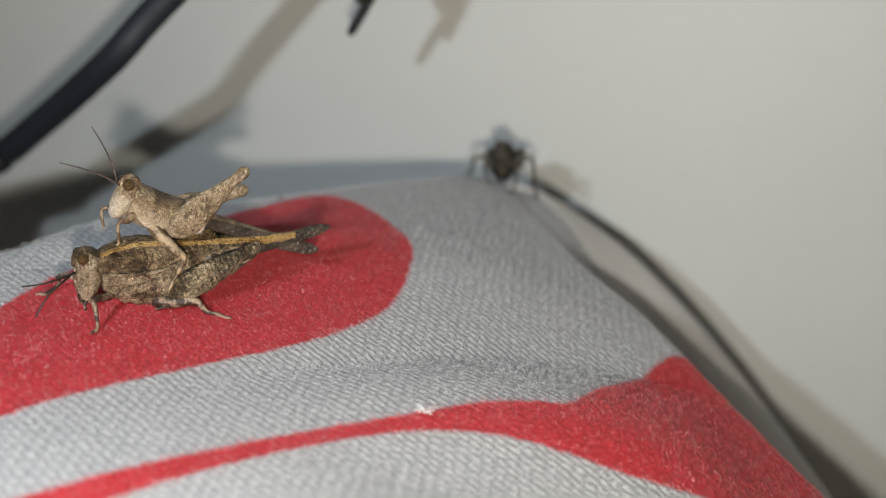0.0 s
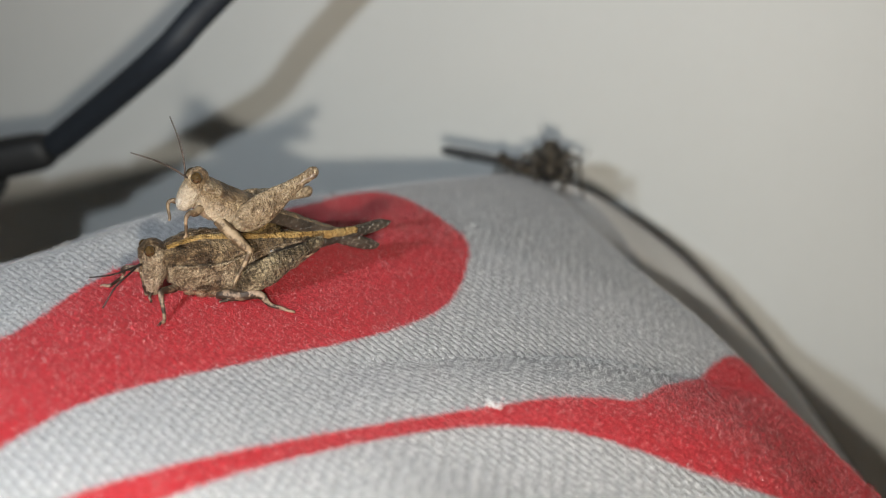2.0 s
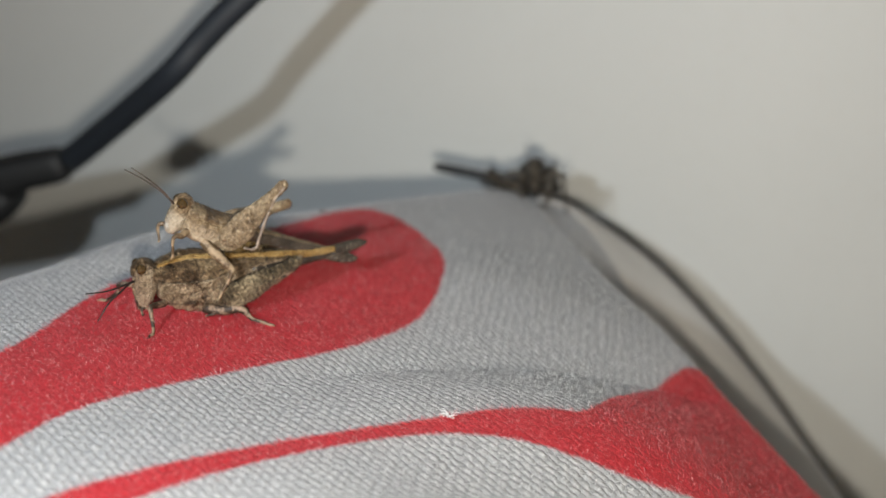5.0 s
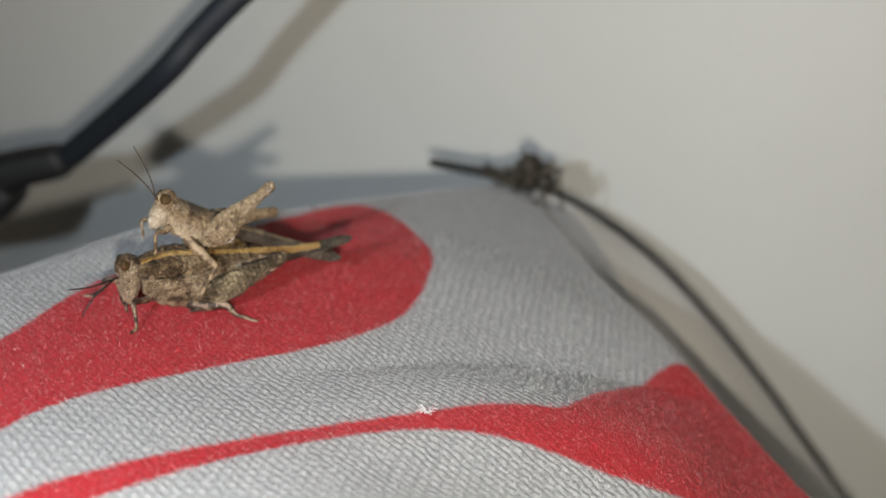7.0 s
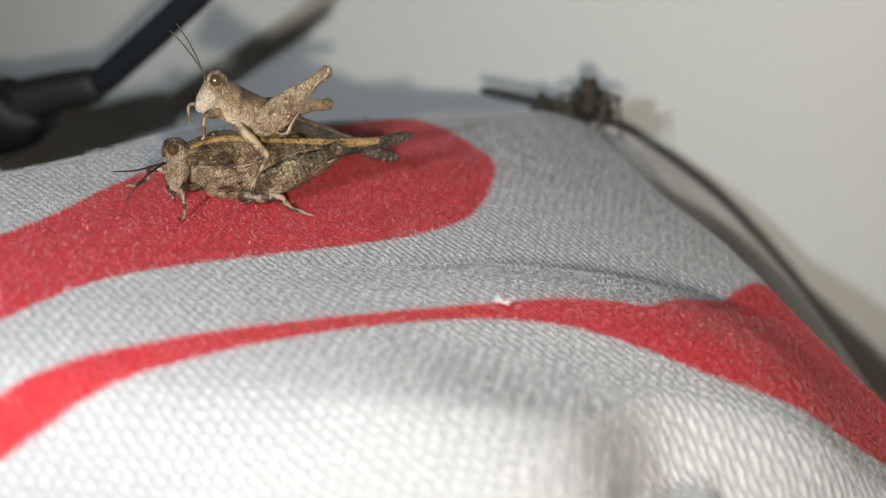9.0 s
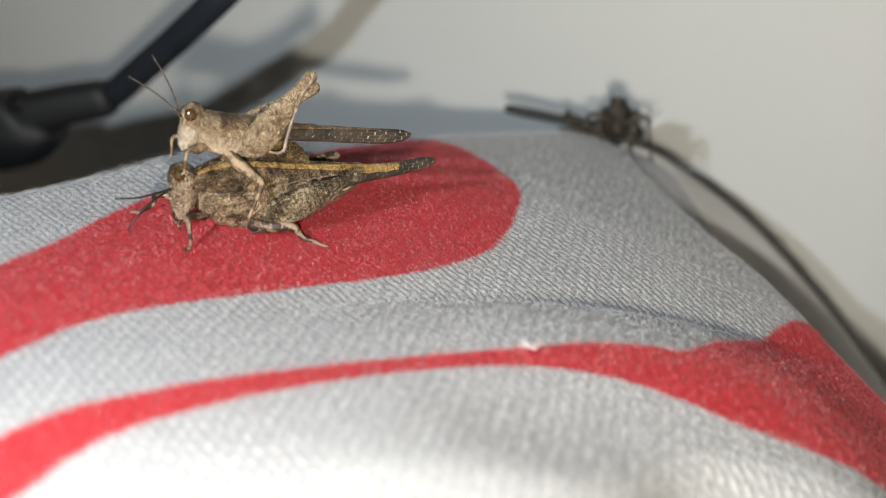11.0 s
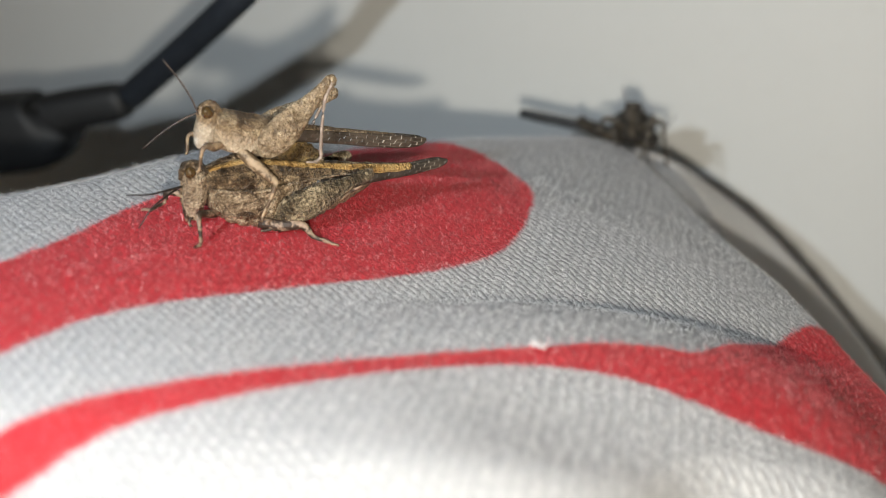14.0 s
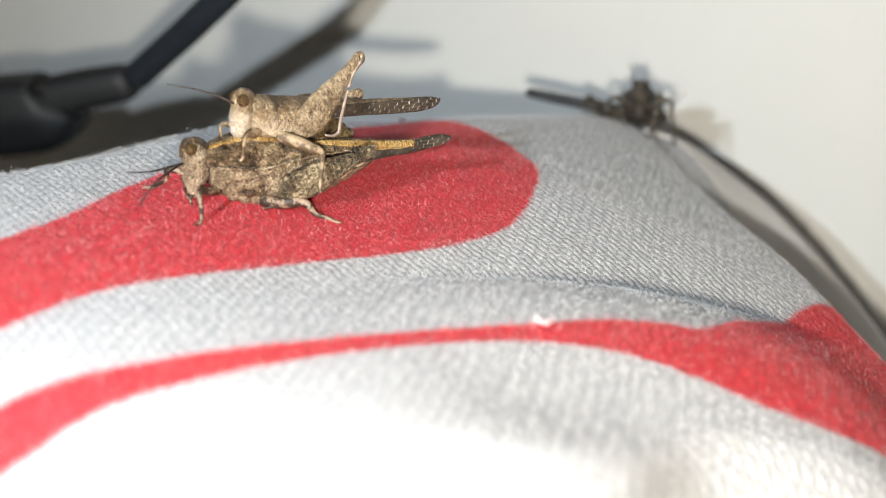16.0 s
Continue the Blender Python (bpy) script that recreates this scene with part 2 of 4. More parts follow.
F_FEMUR = skin_material("dark_brown_thigh", (0.022, 0.015, 0.008), (0.165, 0.118, 0.068), (0.58, 0.46, 0.29), 0.40, 3.2, 1.0, None, 0.3)
F_STRIPE = skin_material("ochre_stripe", (0.23, 0.12, 0.03), (0.52, 0.31, 0.095), (0.68, 0.47, 0.19), 0.42, 3.0, 0.3, grainy=0.5)
F_WING = wing_material("dark_veined_wing", (0.036, 0.027, 0.020), (0.30, 0.26, 0.20), 0.44)
F_LEG = leg_material("banded_leg", (0.035, 0.021, 0.013), (0.24, 0.165, 0.112))
M_SKIN = skin_material("tan_cuticle", (0.085, 0.050, 0.025), (0.28, 0.185, 0.100), (0.48, 0.36, 0.215), 0.38, 2.8, 0.5, (-0.50, 0.45, (0.58, 0.455, 0.32)), grainy=0.55, relief=0.00009)
M_TOP = skin_material("brown_shield", (0.058, 0.035, 0.018), (0.189, 0.124, 0.068), (0.377, 0.280, 0.169), 0.38, 2.6, 0.4, grainy=0.5, relief=0.00008)
M_HEAD = skin_material("pale_faced_cuticle", (0.085, 0.050, 0.025), (0.235, 0.155, 0.082), (0.43, 0.315, 0.19), 0.38, 2.8, 0.2, (0.05, 0.75, (0.55, 0.45, 0.335)), grainy=0.5, relief=0.00008)
M_FACE = skin_material("cream_cuticle", (0.33, 0.27, 0.20), (0.55, 0.49, 0.41), (0.70, 0.65, 0.58), 0.45, 2.2, grainy=0.3, relief=0.00008)
M_FEMUR = skin_material("tan_femur", (0.100, 0.063, 0.033), (0.285, 0.200, 0.118), (0.52, 0.41, 0.27), 0.38, 2.4, 0.7, None, 0.35, grainy=0.45, relief=0.00008)
M_BELLY = skin_material("dark_ochre_belly", (0.035, 0.020, 0.008), (0.15, 0.092, 0.036), (0.36, 0.25, 0.10), 0.42, 3.0, 0.4)
M_WING = wing_material("grey_brown_wing", (0.045, 0.033, 0.024), (0.28, 0.24, 0.19), 0.52)
M_LEG = leg_material("tan_leg", (0.10, 0.063, 0.034), (0.28, 0.20, 0.122))
M_SHANK = leg_material("pinkish_shank", (0.22, 0.165, 0.13), (0.33, 0.26, 0.21))
EYE_M = plain_material("amber_eye", (0.060, 0.036, 0.014), 0.08, 8.0, 0.5, 0.00001, 1.0)
EYE_D = plain_material("black_eye", (0.02, 0.016, 0.014), 0.15, 8.0, 0.4, 0.00001, 0.8)
FEELER = plain_material("brown_feeler", (0.055, 0.038, 0.030), 0.45, 3.0, 0.7)
FEELER_D = plain_material("black_feeler", (0.020, 0.015, 0.013), 0.45, 3.0, 0.5)
D_SKIN = skin_material("grey_black_cuticle", (0.014, 0.012, 0.011), (0.040, 0.034, 0.030), (0.17, 0.145, 0.115))
D_BROWN = skin_material("sooty_brown_cuticle", (0.026, 0.019, 0.013), (0.075, 0.057, 0.038), (0.25, 0.20, 0.14))
D_WING = wing_material("black_wing", (0.016, 0.016, 0.018), (0.06, 0.055, 0.05))
D_LEG = leg_material("dark_leg", (0.03, 0.025, 0.02), (0.13, 0.11, 0.085))
HINDWING = plain_material("smoky_membrane", (0.13, 0.11, 0.09), 0.35, 1.2, 0.4, 0.00002)
SPECK = plain_material("dark_speck", (0.03, 0.015, 0.012), 0.7)

# ---------------------------------------------------------------- mesh helpers


def part(name, bm, material, parent=None, label="", smooth=True):
    me = bpy.data.meshes.new(name)
    bm.to_mesh(me)
    bm.free()
    if smooth:
        me.polygons.foreach_set("use_smooth", [True] * len(me.polygons))
    me.materials.append(material)
    ob = new(name, me)
    if parent is not None:
        ob.parent = parent
    if label:
        ob["label"] = label
    return ob



def curve_points(keys, n):
    """Points on a smooth line through the keys (tuples of any length), n to a span."""
    k = [np.array(v, float) for v in keys]
    k = [2 * k[0] - k[1]] + k + [2 * k[-1] - k[-2]]
    out = []
    for i in range(1, len(k) - 2):
        for j in range(n):
            t = j / n
            a, b, c, d = k[i - 1:i + 3]
            out.append(0.5 * (2 * b + (c - a) * t + (2 * a - 5 * b + 4 * c - d) * t * t + (3 * b - a - 3 * c + d) * t ** 3))
    out.append(k[-2])
    return out


def loft(bm, keys, sides=12, n=4, square=1.0, rough=0.0, grain=1.2, up=(0, 0, 1), scale=MM, keel=0.0, ridged=0.0, ridge_gap=0.62):
    """A rounded tube through keys (x, y, z, half width, half height); square below 1 gives boxier sections; keel raises a ridge on top."""
    pts = curve_points(keys, n)
    rings = []
    up = Vector(up)
    for i, p in enumerate(pts):
        a, b = pts[max(i - 1, 0)], pts[min(i + 1, len(pts) - 1)]
        tan = Vector((b - a)[:3]).normalized()
        side = up.cross(tan)
        if side.length < 0.05:
            side = Vector((0, 1, 0))
        side.normalize()
        top = tan.cross(side).normalized()
        ring = []
        w, hh = max(p[3], 0.004), max(p[4], 0.004)
        if ridged:
            ridge = 1 + ridged * (abs(math.sin(math.pi * p[0] / ridge_gap)) - 0.6)
            w, hh = w * ridge, hh * ridge
        for s in range(sides):
            an = 2 * math.pi * s / sides
            c, sn = math.cos(an), math.sin(an)
            c = math.copysign(abs(c) ** square, c)
            sn = math.copysign(abs(sn) ** square, sn)
            q = Vector(p[:3]) + side * (w * c) + top * (hh * sn)
            if keel and sn > 0.98:
                q += top * keel * min(1.0, hh)
            if rough:
                q += (q - Vector(p[:3])).normalized() * rough * (noise.noise(q * grain) + 0.6 * noise.noise(q * grain * 3.3) + 0.4 * noise.noise(q * grain * 7.7))
            ring.append(bm.verts.new(q * scale))
        rings.append(ring)
    for r, r2 in zip(rings, rings[1:]):
        for s in range(sides):
            bm.faces.new((r[s], r[(s + 1) % sides], r2[(s + 1) % sides], r2[s]))
    bm.faces.new(list(reversed(rings[0])))
    bm.faces.new(rings[-1])
    bmesh.ops.recalc_face_normals(bm, faces=bm.faces[:])
    return bm


def lofted(name, keys, material, parent, label="", **kw):
    return part(name, loft(bmesh.new(), keys, **kw), material, parent, label)


def ball(name, at, r, material, parent, label="", squash=(1, 1, 1), scale=MM):
    bm = bmesh.new()
    bmesh.ops.create_uvsphere(bm, u_segments=18, v_segments=12, radius=1.0)
    for v in bm.verts:
        v.co = (Vector(at) + Vector((v.co.x * squash[0], v.co.y * squash[1], v.co.z * squash[2])) * r) * scale
    return part(name, bm, material, parent, label)


def thing(name, label, category, at=None, group=""):
    e = new(name)
    e.empty_display_size = 0.002
    if at is not None:
        e.matrix_world = at
    return tagged(e, label, category, group)


# ---------------------------------------------------------------- the cushion


def smooth_min(a, b, k):
    return -k * np.log(np.exp(-a / k) + np.exp(-b / k))


# the seamed edge behind and beside the cover, in plan units
SEAM_LINE = np.array(curve_points([(0.2, 15.9, -5.25), (0.75, 15.75, -5.22), (1.4, 15.5, -5.31), (2.02, 15.4, -5.64), (2.83, 15.16, -6.18), (3.62, 14.69, -6.91), (4.4, 14.28, -7.78), (5.05, 13.95, -8.61), (5.54, 13.73, -9.27), (6.43, 13.41, -10.68), (7.41, 13.19, -12.43)], 12))


def cloth_height(x, y):
    """Height of the cushion's top in plan units."""
    x, y = np.asarray(x, float), np.asarray(y, float)
    z = -4.83 - 0.225 * x - 0.02 * x * x - 0.035 * np.maximum(x, 0) ** 2 + 0.16 * np.exp(-((y - 11.4) / 1.0) ** 2)
    # a crease across the top; in front of it the cloth swells towards the lens
    d = y - (9.42 + 0.52 * x - 0.06 * x * x)
    near = np.minimum(d, 0)
    swell = np.where(d > 0, -0.13 * np.exp(-np.sqrt(d * d + 0.0036) / 0.45), -0.114 + 0.33 * (1 - np.exp(near / 0.8)) - 0.05 * near)
    z = z + swell / (1 + np.exp(-(x + 1.2) / 0.4)) / (1 + np.exp((x - 2.6) / 0.2))
    # shallow dents
    for a, b, c in ((-3.2, 5.6, -0.19), (-1.6, 5.6, -0.17), (0, 7, -0.19), (1.6, 7, -0.17), (1.6, 8.4, 0.1)):
        z = z + c * np.exp(-((x - a) / 1.1) ** 2 - ((y - b) / 0.9) ** 2)
    # the front brow, beyond which the cloth falls towards the lens
    brow = 6.15 + 1.25 / (1 + np.exp(-(x - 0.75) / 0.25)) - y
    z = z - 0.235 * (np.sqrt(brow * brow + 0.02) + brow)
    # a sudden drop in front of the brow, added to keep the cool lamp off the cloth there
    front = np.clip((7.3 + 0.22 * (x - 1.2) - y) / 1.1, 0, 1)
    z = z - 1.15 / (1 + np.exp(-(x - 0.86 - 0.25 * (1 - front) ** 2) / 0.10)) * front * front * (3 - 2 * front)
    # the rounded edge at the back and on the right
    right = -smooth_min(-(17.2 - 2.5 * x), -(14.3 - 1.3 * x), 0.2)
    back = smooth_min(smooth_min(14.8 + 1.05 * x, right, 0.2), np.full_like(x, 15.2), 0.15)
    east = 1 / (1 + np.exp(-(x - 1.3) / 0.2))
    over = np.maximum(y - back + 0.25 - 0.22 * east, 0)
    steep = 0.30 + 1.1 * east
    drop = np.where(over < 2.5, steep * over ** 2, steep * (6.25 + 5 * (over - 2.5)))
    # on the right it only sinks into a soft fold before the seamed edge
    sink = 0.10 + 0.42 * np.maximum(x - 1.0, 0)
    beyond = np.maximum(y - (16.75 - 1.0 * x), 0)
    z = z - (1 - east) * drop - east * (sink * (1 - np.exp(-drop / sink)) + 1.3 * beyond ** 2)
    # the back panel rises again from the fold to the seam, then falls away behind it
    sy, sz = np.interp(x, SEAM_LINE[:, 0], SEAM_LINE[:, 1]), np.interp(x, SEAM_LINE[:, 0], SEAM_LINE[:, 2])
    away = sy - y
    slope = 0.03 + 0.26 * np.clip(x - 1.5, 0, 1.3)
    panel = sz - 0.02 - slope * np.maximum(away, 0) - 0.20 * np.clip(x - 1.6, 0, 1) * np.minimum(np.maximum(away, 0), 1.6) ** 2 - 3.0 * np.maximum(-away, 0) - 2.5 * np.maximum(0.95 - x, 0)
    z = -smooth_min(-z, -panel, 0.05)
    z = z + 0.012 * np.sin(1.7 * x + 0.6 * y) * np.sin(1.1 * y - 0.5 * x + 1.0)
    return np.maximum(z, -14.6)


def outline(keys, n=10):
    return np.array(curve_points(list(keys) + [keys[0]], n))[:-1]


def signed(px, py, poly):
    """Distance to a closed outline, positive inside, for arrays of points."""
    d = np.full(px.shape, 1e9)
    inside = np.zeros(px.shape, bool)
    for (ax, ay), (bx, by) in zip(poly, np.roll(poly, -1, axis=0)):
        ex, ey = bx - ax, by - ay
        t = np.clip(((px - ax) * ex + (py - ay) * ey) / (ex * ex + ey * ey + 1e-12), 0, 1)
        d = np.minimum(d, np.hypot(px - ax - t * ex, py - ay - t * ey))
        cross = ((ay > py) != (by > py)) & (px < (bx - ax) * (py - ay) / (by - ay + 1e-12) + ax)
        inside ^= cross
    return np.where(inside, d, -d)


# the printed red shapes, in plan units
OVAL = outline([(-5.6, 5.2), (-4.75, 7.1), (-4.15, 8.45), (-3.75, 9.8), (-2.67, 11.07), (-2.1, 12.1), (-1.75, 12.8), (-1.32, 13.1), (-0.87, 12.8), (-0.47, 12.0),
                (-0.32, 11.28), (-0.47, 10.3), (-0.8, 9.67), (-1.35, 9.05), (-2.1, 8.41), (-3.1, 7.52), (-3.6, 6.79), (-4.5, 5.2), (-5.6, 3.8)])
RIBBON = outline([(-4.4, 4.9), (-3.3, 6.12), (-2.4, 6.74), (-1.5, 7.26), (-0.6, 7.73), (0.3, 8.2), (0.8, 8.38), (1.12, 8.5), (1.55, 9.33), (2.1, 10.33), (2.6, 10.95), (3.1, 10.85),
                  (3.6, 10.2), (4.4, 9.3), (5.2, 8.6), (4.2, 8.4), (3.0, 8.02), (2.3, 7.73), (1.5, 7.64), (0.5, 7.78), (-0.3, 7.65), (-1.2, 7.18), (-2.1, 6.62), (-3.0, 5.92), (-4.2, 4.4)])
PATCH = outline([(-3.6, 4.4), (-2.78, 4.77), (-2.1, 4.88), (-1.4, 4.87), (-0.9, 4.7), (-0.6, 3.9), (-2, 3.0), (-3.6, 3.2)])


def print_mask(x, y):
    return np.maximum(np.maximum(signed(x, y, OVAL), signed(x, y, RIBBON)), signed(x, y, PATCH)) * K * 1000


def build_cushion():
    cushion = thing("cushion", "white cotton cushion printed with bold red shapes, rumpled and fuzzy", "cushion", Matrix.Translation((0, 0, 0)))
    xs, ys = np.arange(-10, 7.6, 0.036), np.arange(2.5, 18.2, 0.036)
    gx, gy = np.meshgrid(xs, ys)
    gz = cloth_height(gx, gy)
    nx, ny = len(xs), len(ys)
    co = np.stack([gx * K, gy * K, EYE + gz * K], -1).reshape(-1, 3)
    idx = np.arange(nx * ny).reshape(ny, nx)
    quads = np.stack([idx[:-1, :-1], idx[:-1, 1:], idx[1:, 1:], idx[1:, :-1]], -1).reshape(-1, 4)
    border = np.concatenate([idx[0, :], idx[1:, -1], idx[-1, -2::-1], idx[-2:0:-1, 0]])
    low = co[border].copy()
    low[:, 2] = EYE - 14.95 * K
    base = len(co) + np.arange(len(border))
    skirt = np.stack([border, base, np.roll(base, -1), np.roll(border, -1)], -1)
    me = bpy.data.meshes.new("cover")
    me.from_pydata(np.concatenate([co, low]).tolist(), [], np.concatenate([quads, skirt]).tolist())
    me.polygons.foreach_set("use_smooth", [True] * len(me.polygons))
    mask = np.concatenate([print_mask(gx.ravel(), gy.ravel()), np.full(len(low), -5.0)])
    me.attributes.new("print", "FLOAT", "POINT").data.foreach_set("value", mask.astype(np.float32))
    me.materials.append(CLOTH)
    cover = new("cover", me)
    cover.parent = cushion
    cover["label"] = "white woven cotton cover with red print"

    # the plain back panel between the fold and the seam
    bm = bmesh.new()
    rows = []
    for p in SEAM_LINE[14:]:
        wide = min(2.2, max(0.15, 1.2 * (p[0] - 1.2)))
        ys_p = p[1] - wide * np.linspace(0.02, 1, 16)
        zs_p = cloth_height(np.full(16, p[0]), ys_p) + 0.055 * np.minimum(1.0, np.linspace(2.0, 0.0, 16)) - 0.012
        rows.append([bm.verts.new(plan(p[0], float(yy), float(zz))) for yy, zz in zip(ys_p, zs_p)])
    for r, r2 in zip(rows, rows[1:]):
        for j in range(15):
            bm.faces.new((r[j], r[j + 1], r2[j + 1], r2[j]))
    bmesh.ops.recalc_face_normals(bm, faces=bm.faces[:])
    bmesh.ops.solidify(bm, geom=bm.faces[:], thickness=0.0001)
    part("back_panel", bm, CLOTH_PLAIN, cushion, "plain grey-white cotton back panel")
    bm = bmesh.new()
    loft(bm, [(p[0], p[1], p[2], 0.020, 0.020) for p in SEAM_LINE[::3]], sides=8, n=4, scale=1.0, rough=0.014, grain=9)
    for v in bm.verts:
        v.co = plan(*v.co)
    part("seam", bm, SEAM, cushion, "dark thread seam along the panel's edge")
    return cushion


def fuzz(cushion):
    """Loose cotton fibres standing on the cover: countless, so stuff."""
    rng = np.random.default_rng(4)
    x = rng.uniform(-5.2, 4.4, 290000)
    y = 5.6 + 9.4 * rng.random(290000) ** 0.9
    m = print_mask(x, y)
    keep = rng.random(290000) < np.where(m > 0, 0.92, 0.33)
    x, y, m = x[keep], y[keep], m[keep]
    count = len(x)
    red = m > 0
    ln = rng.uniform(0.018, 0.055, count) * np.where(rng.random(count) < 0.03, 2.6, 1.0)
    an = rng.uniform(0, 2 * np.pi, count)
    bend = rng.normal(0, 0.8, count)
    rise = np.abs(rng.normal(0, 0.015, count)) + 0.003
    z0 = cloth_height(x, y)
    seg = 3
    pts = np.zeros((count, seg, 3))
    cx, cy, a = x.copy(), y.copy(), an.copy()
    for i in range(seg):
        f = i / (seg - 1)
        pts[:, i, 0], pts[:, i, 1] = cx, cy
        pts[:, i, 2] = cloth_height(cx, cy) + rise * np.sin(np.pi * (0.15 + 0.75 * f)) * 1.4
        cx = cx + ln / (seg - 1) * np.cos(a)
        cy = cy + ln / (seg - 1) * np.sin(a)
        a = a + bend / (seg - 1)
    pts[:, 0, 2] -= 0.01
    r = rng.uniform(0.0006, 0.0012, count)
    offs = np.array([(np.cos(t), np.sin(t)) for t in (0.5, 2.6, 4.7)])
    pick = rng.random(count)
    for name, sel, mat, lab in (("white_fuzz", ~red, FIBRE_W, "fine white cotton fuzz"), ("red_fuzz", red & (pick < 0.82), FIBRE_R, "fine red cotton fuzz"),
                                ("pink_fuzz", red & (pick >= 0.82), FIBRE_P, "fine pale fuzz on the red print")):
        p = pts[sel]
        nn = len(p)
        d = np.gradient(p, axis=1)[..., :2]
        d /= np.linalg.norm(d, axis=-1, keepdims=True) + 1e-9
        side = np.stack([-d[..., 1], d[..., 0], np.zeros_like(d[..., 0])], -1)
        upv = np.array([0, 0, 1.0])
        taper = np.array([1.0, 0.9, 0.35])
        v = p[:, :, None, :] + (side[:, :, None, :] * offs[None, None, :, :1] + upv * offs[None, None, :, 1:]) * (r[sel][:, None, None, None] * taper[None, :, None, None])
        v = v * K + np.array([0, 0, EYE])
        b = (np.arange(nn) * seg * 3)[:, None, None, None]
        i = np.arange(seg - 1)[None, :, None, None] * 3
        s = np.arange(3)[None, None, :, None]
        s2 = (s + 1) % 3
        f = np.concatenate([b + i + s, b + i + s2, b + i + 3 + s2, b + i + 3 + s], -1).reshape(-1, 4)
        me = bpy.data.meshes.new(name)
        me.from_pydata(v.reshape(-1, 3).tolist(), [], f.tolist())
        me.materials.append(mat)
        ob = new(name, me)
        ob.parent = cushion
        tagged(ob, lab, kind="stuff")


cushion = build_cushion()

# ---------------------------------------------------------------- wall and table


def box(bm, lo, hi):
    vs = [bm.verts.new((x, y, z)) for x in (lo[0], hi[0]) for y in (lo[1], hi[1]) for z in (lo[2], hi[2])]
    for f in ((0, 1, 3, 2), (4, 6, 7, 5), (0, 4, 5, 1), (2, 3, 7, 6), (0, 2, 6, 4), (1, 5, 7, 3)):
        bm.faces.new([vs[i] for i in f])
    return bm


wall = part("wall_back", box(bmesh.new(), (-0.5, 0, 0), (0.5, 0.05, 0.6)), WALL, smooth=False)
wall.matrix_world = Matrix.Translation(plan(1.0, 18.3, -15)) @ pose(0, 0, 0, 0, 0, -math.degrees(math.atan(0.35)))
tagged(wall, "off-white painted wall behind the cushion", "wall", kind="structure")
# unseen ceiling and side walls, added to close off the sky's light
ceiling = part("ceiling", box(bmesh.new(), (-0.6, -0.7, 0.5), (0.6, 0.3, 0.53)), WALL, smooth=False)
tagged(ceiling, "plain off-white ceiling, unseen, added over the corner", "ceiling", kind="structure")
for side, x0, x1 in (("west", -0.44, -0.40), ("east", 0.40, 0.44)):
    w = part("wall_" + side, box(bmesh.new(), (x0, -0.7, -0.02), (x1, 0.3, 0.5)), WALL, smooth=False)
    tagged(w, "plain off-white side wall, unseen, added to close the room", "wall", kind="structure")
# unseen wall added behind the lens: four butted pieces round an opening that lets in the dim sky
bm = bmesh.new()
for lo, hi in (((-0.40, -0.02), (-0.14, 0.5)), ((0.24, -0.02), (0.40, 0.5)), ((-0.14, -0.02), (0.24, 0.02)), ((-0.14, 0.34), (0.24, 0.5))):
    box(bm, (lo[0], -0.58, lo[1]), (hi[0], -0.55, hi[1]))
tagged(part("wall_front", bm, WALL, smooth=False), "unseen off-white wall added behind the lens, with an opening for ambient light", "wall", kind="structure")
table = part("floor", box(bmesh.new(), plan(-90, -60, -18), plan(90, 60, -15)), TABLE, smooth=False)
tagged(table, "pale board on which the cushion lies", "floor", kind="structure")

# ---------------------------------------------------------------- the two lamps that light the cushion


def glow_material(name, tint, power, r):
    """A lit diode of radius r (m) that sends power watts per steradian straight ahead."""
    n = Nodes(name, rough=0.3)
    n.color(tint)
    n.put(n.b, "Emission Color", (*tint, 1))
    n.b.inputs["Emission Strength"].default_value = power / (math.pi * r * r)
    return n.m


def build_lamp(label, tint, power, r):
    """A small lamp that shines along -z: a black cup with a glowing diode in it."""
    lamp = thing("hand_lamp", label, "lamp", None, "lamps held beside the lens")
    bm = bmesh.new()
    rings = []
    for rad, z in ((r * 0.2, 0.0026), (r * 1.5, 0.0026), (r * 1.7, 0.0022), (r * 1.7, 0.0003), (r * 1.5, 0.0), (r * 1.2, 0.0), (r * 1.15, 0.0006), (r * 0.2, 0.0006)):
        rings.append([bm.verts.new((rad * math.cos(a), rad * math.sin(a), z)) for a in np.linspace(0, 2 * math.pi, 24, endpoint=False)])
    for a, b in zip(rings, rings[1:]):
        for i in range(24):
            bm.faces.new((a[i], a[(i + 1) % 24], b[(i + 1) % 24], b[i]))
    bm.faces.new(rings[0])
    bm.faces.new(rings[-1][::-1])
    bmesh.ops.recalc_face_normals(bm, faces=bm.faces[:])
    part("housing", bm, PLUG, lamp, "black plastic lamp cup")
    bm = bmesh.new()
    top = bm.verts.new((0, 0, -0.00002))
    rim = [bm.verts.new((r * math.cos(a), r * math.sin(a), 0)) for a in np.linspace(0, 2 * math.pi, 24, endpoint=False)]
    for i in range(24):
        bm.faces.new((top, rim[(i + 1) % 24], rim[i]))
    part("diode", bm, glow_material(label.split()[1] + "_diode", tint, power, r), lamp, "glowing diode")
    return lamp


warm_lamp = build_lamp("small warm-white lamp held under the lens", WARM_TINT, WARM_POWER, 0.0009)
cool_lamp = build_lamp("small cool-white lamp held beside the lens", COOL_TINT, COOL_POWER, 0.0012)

# ---------------------------------------------------------------- the black cable


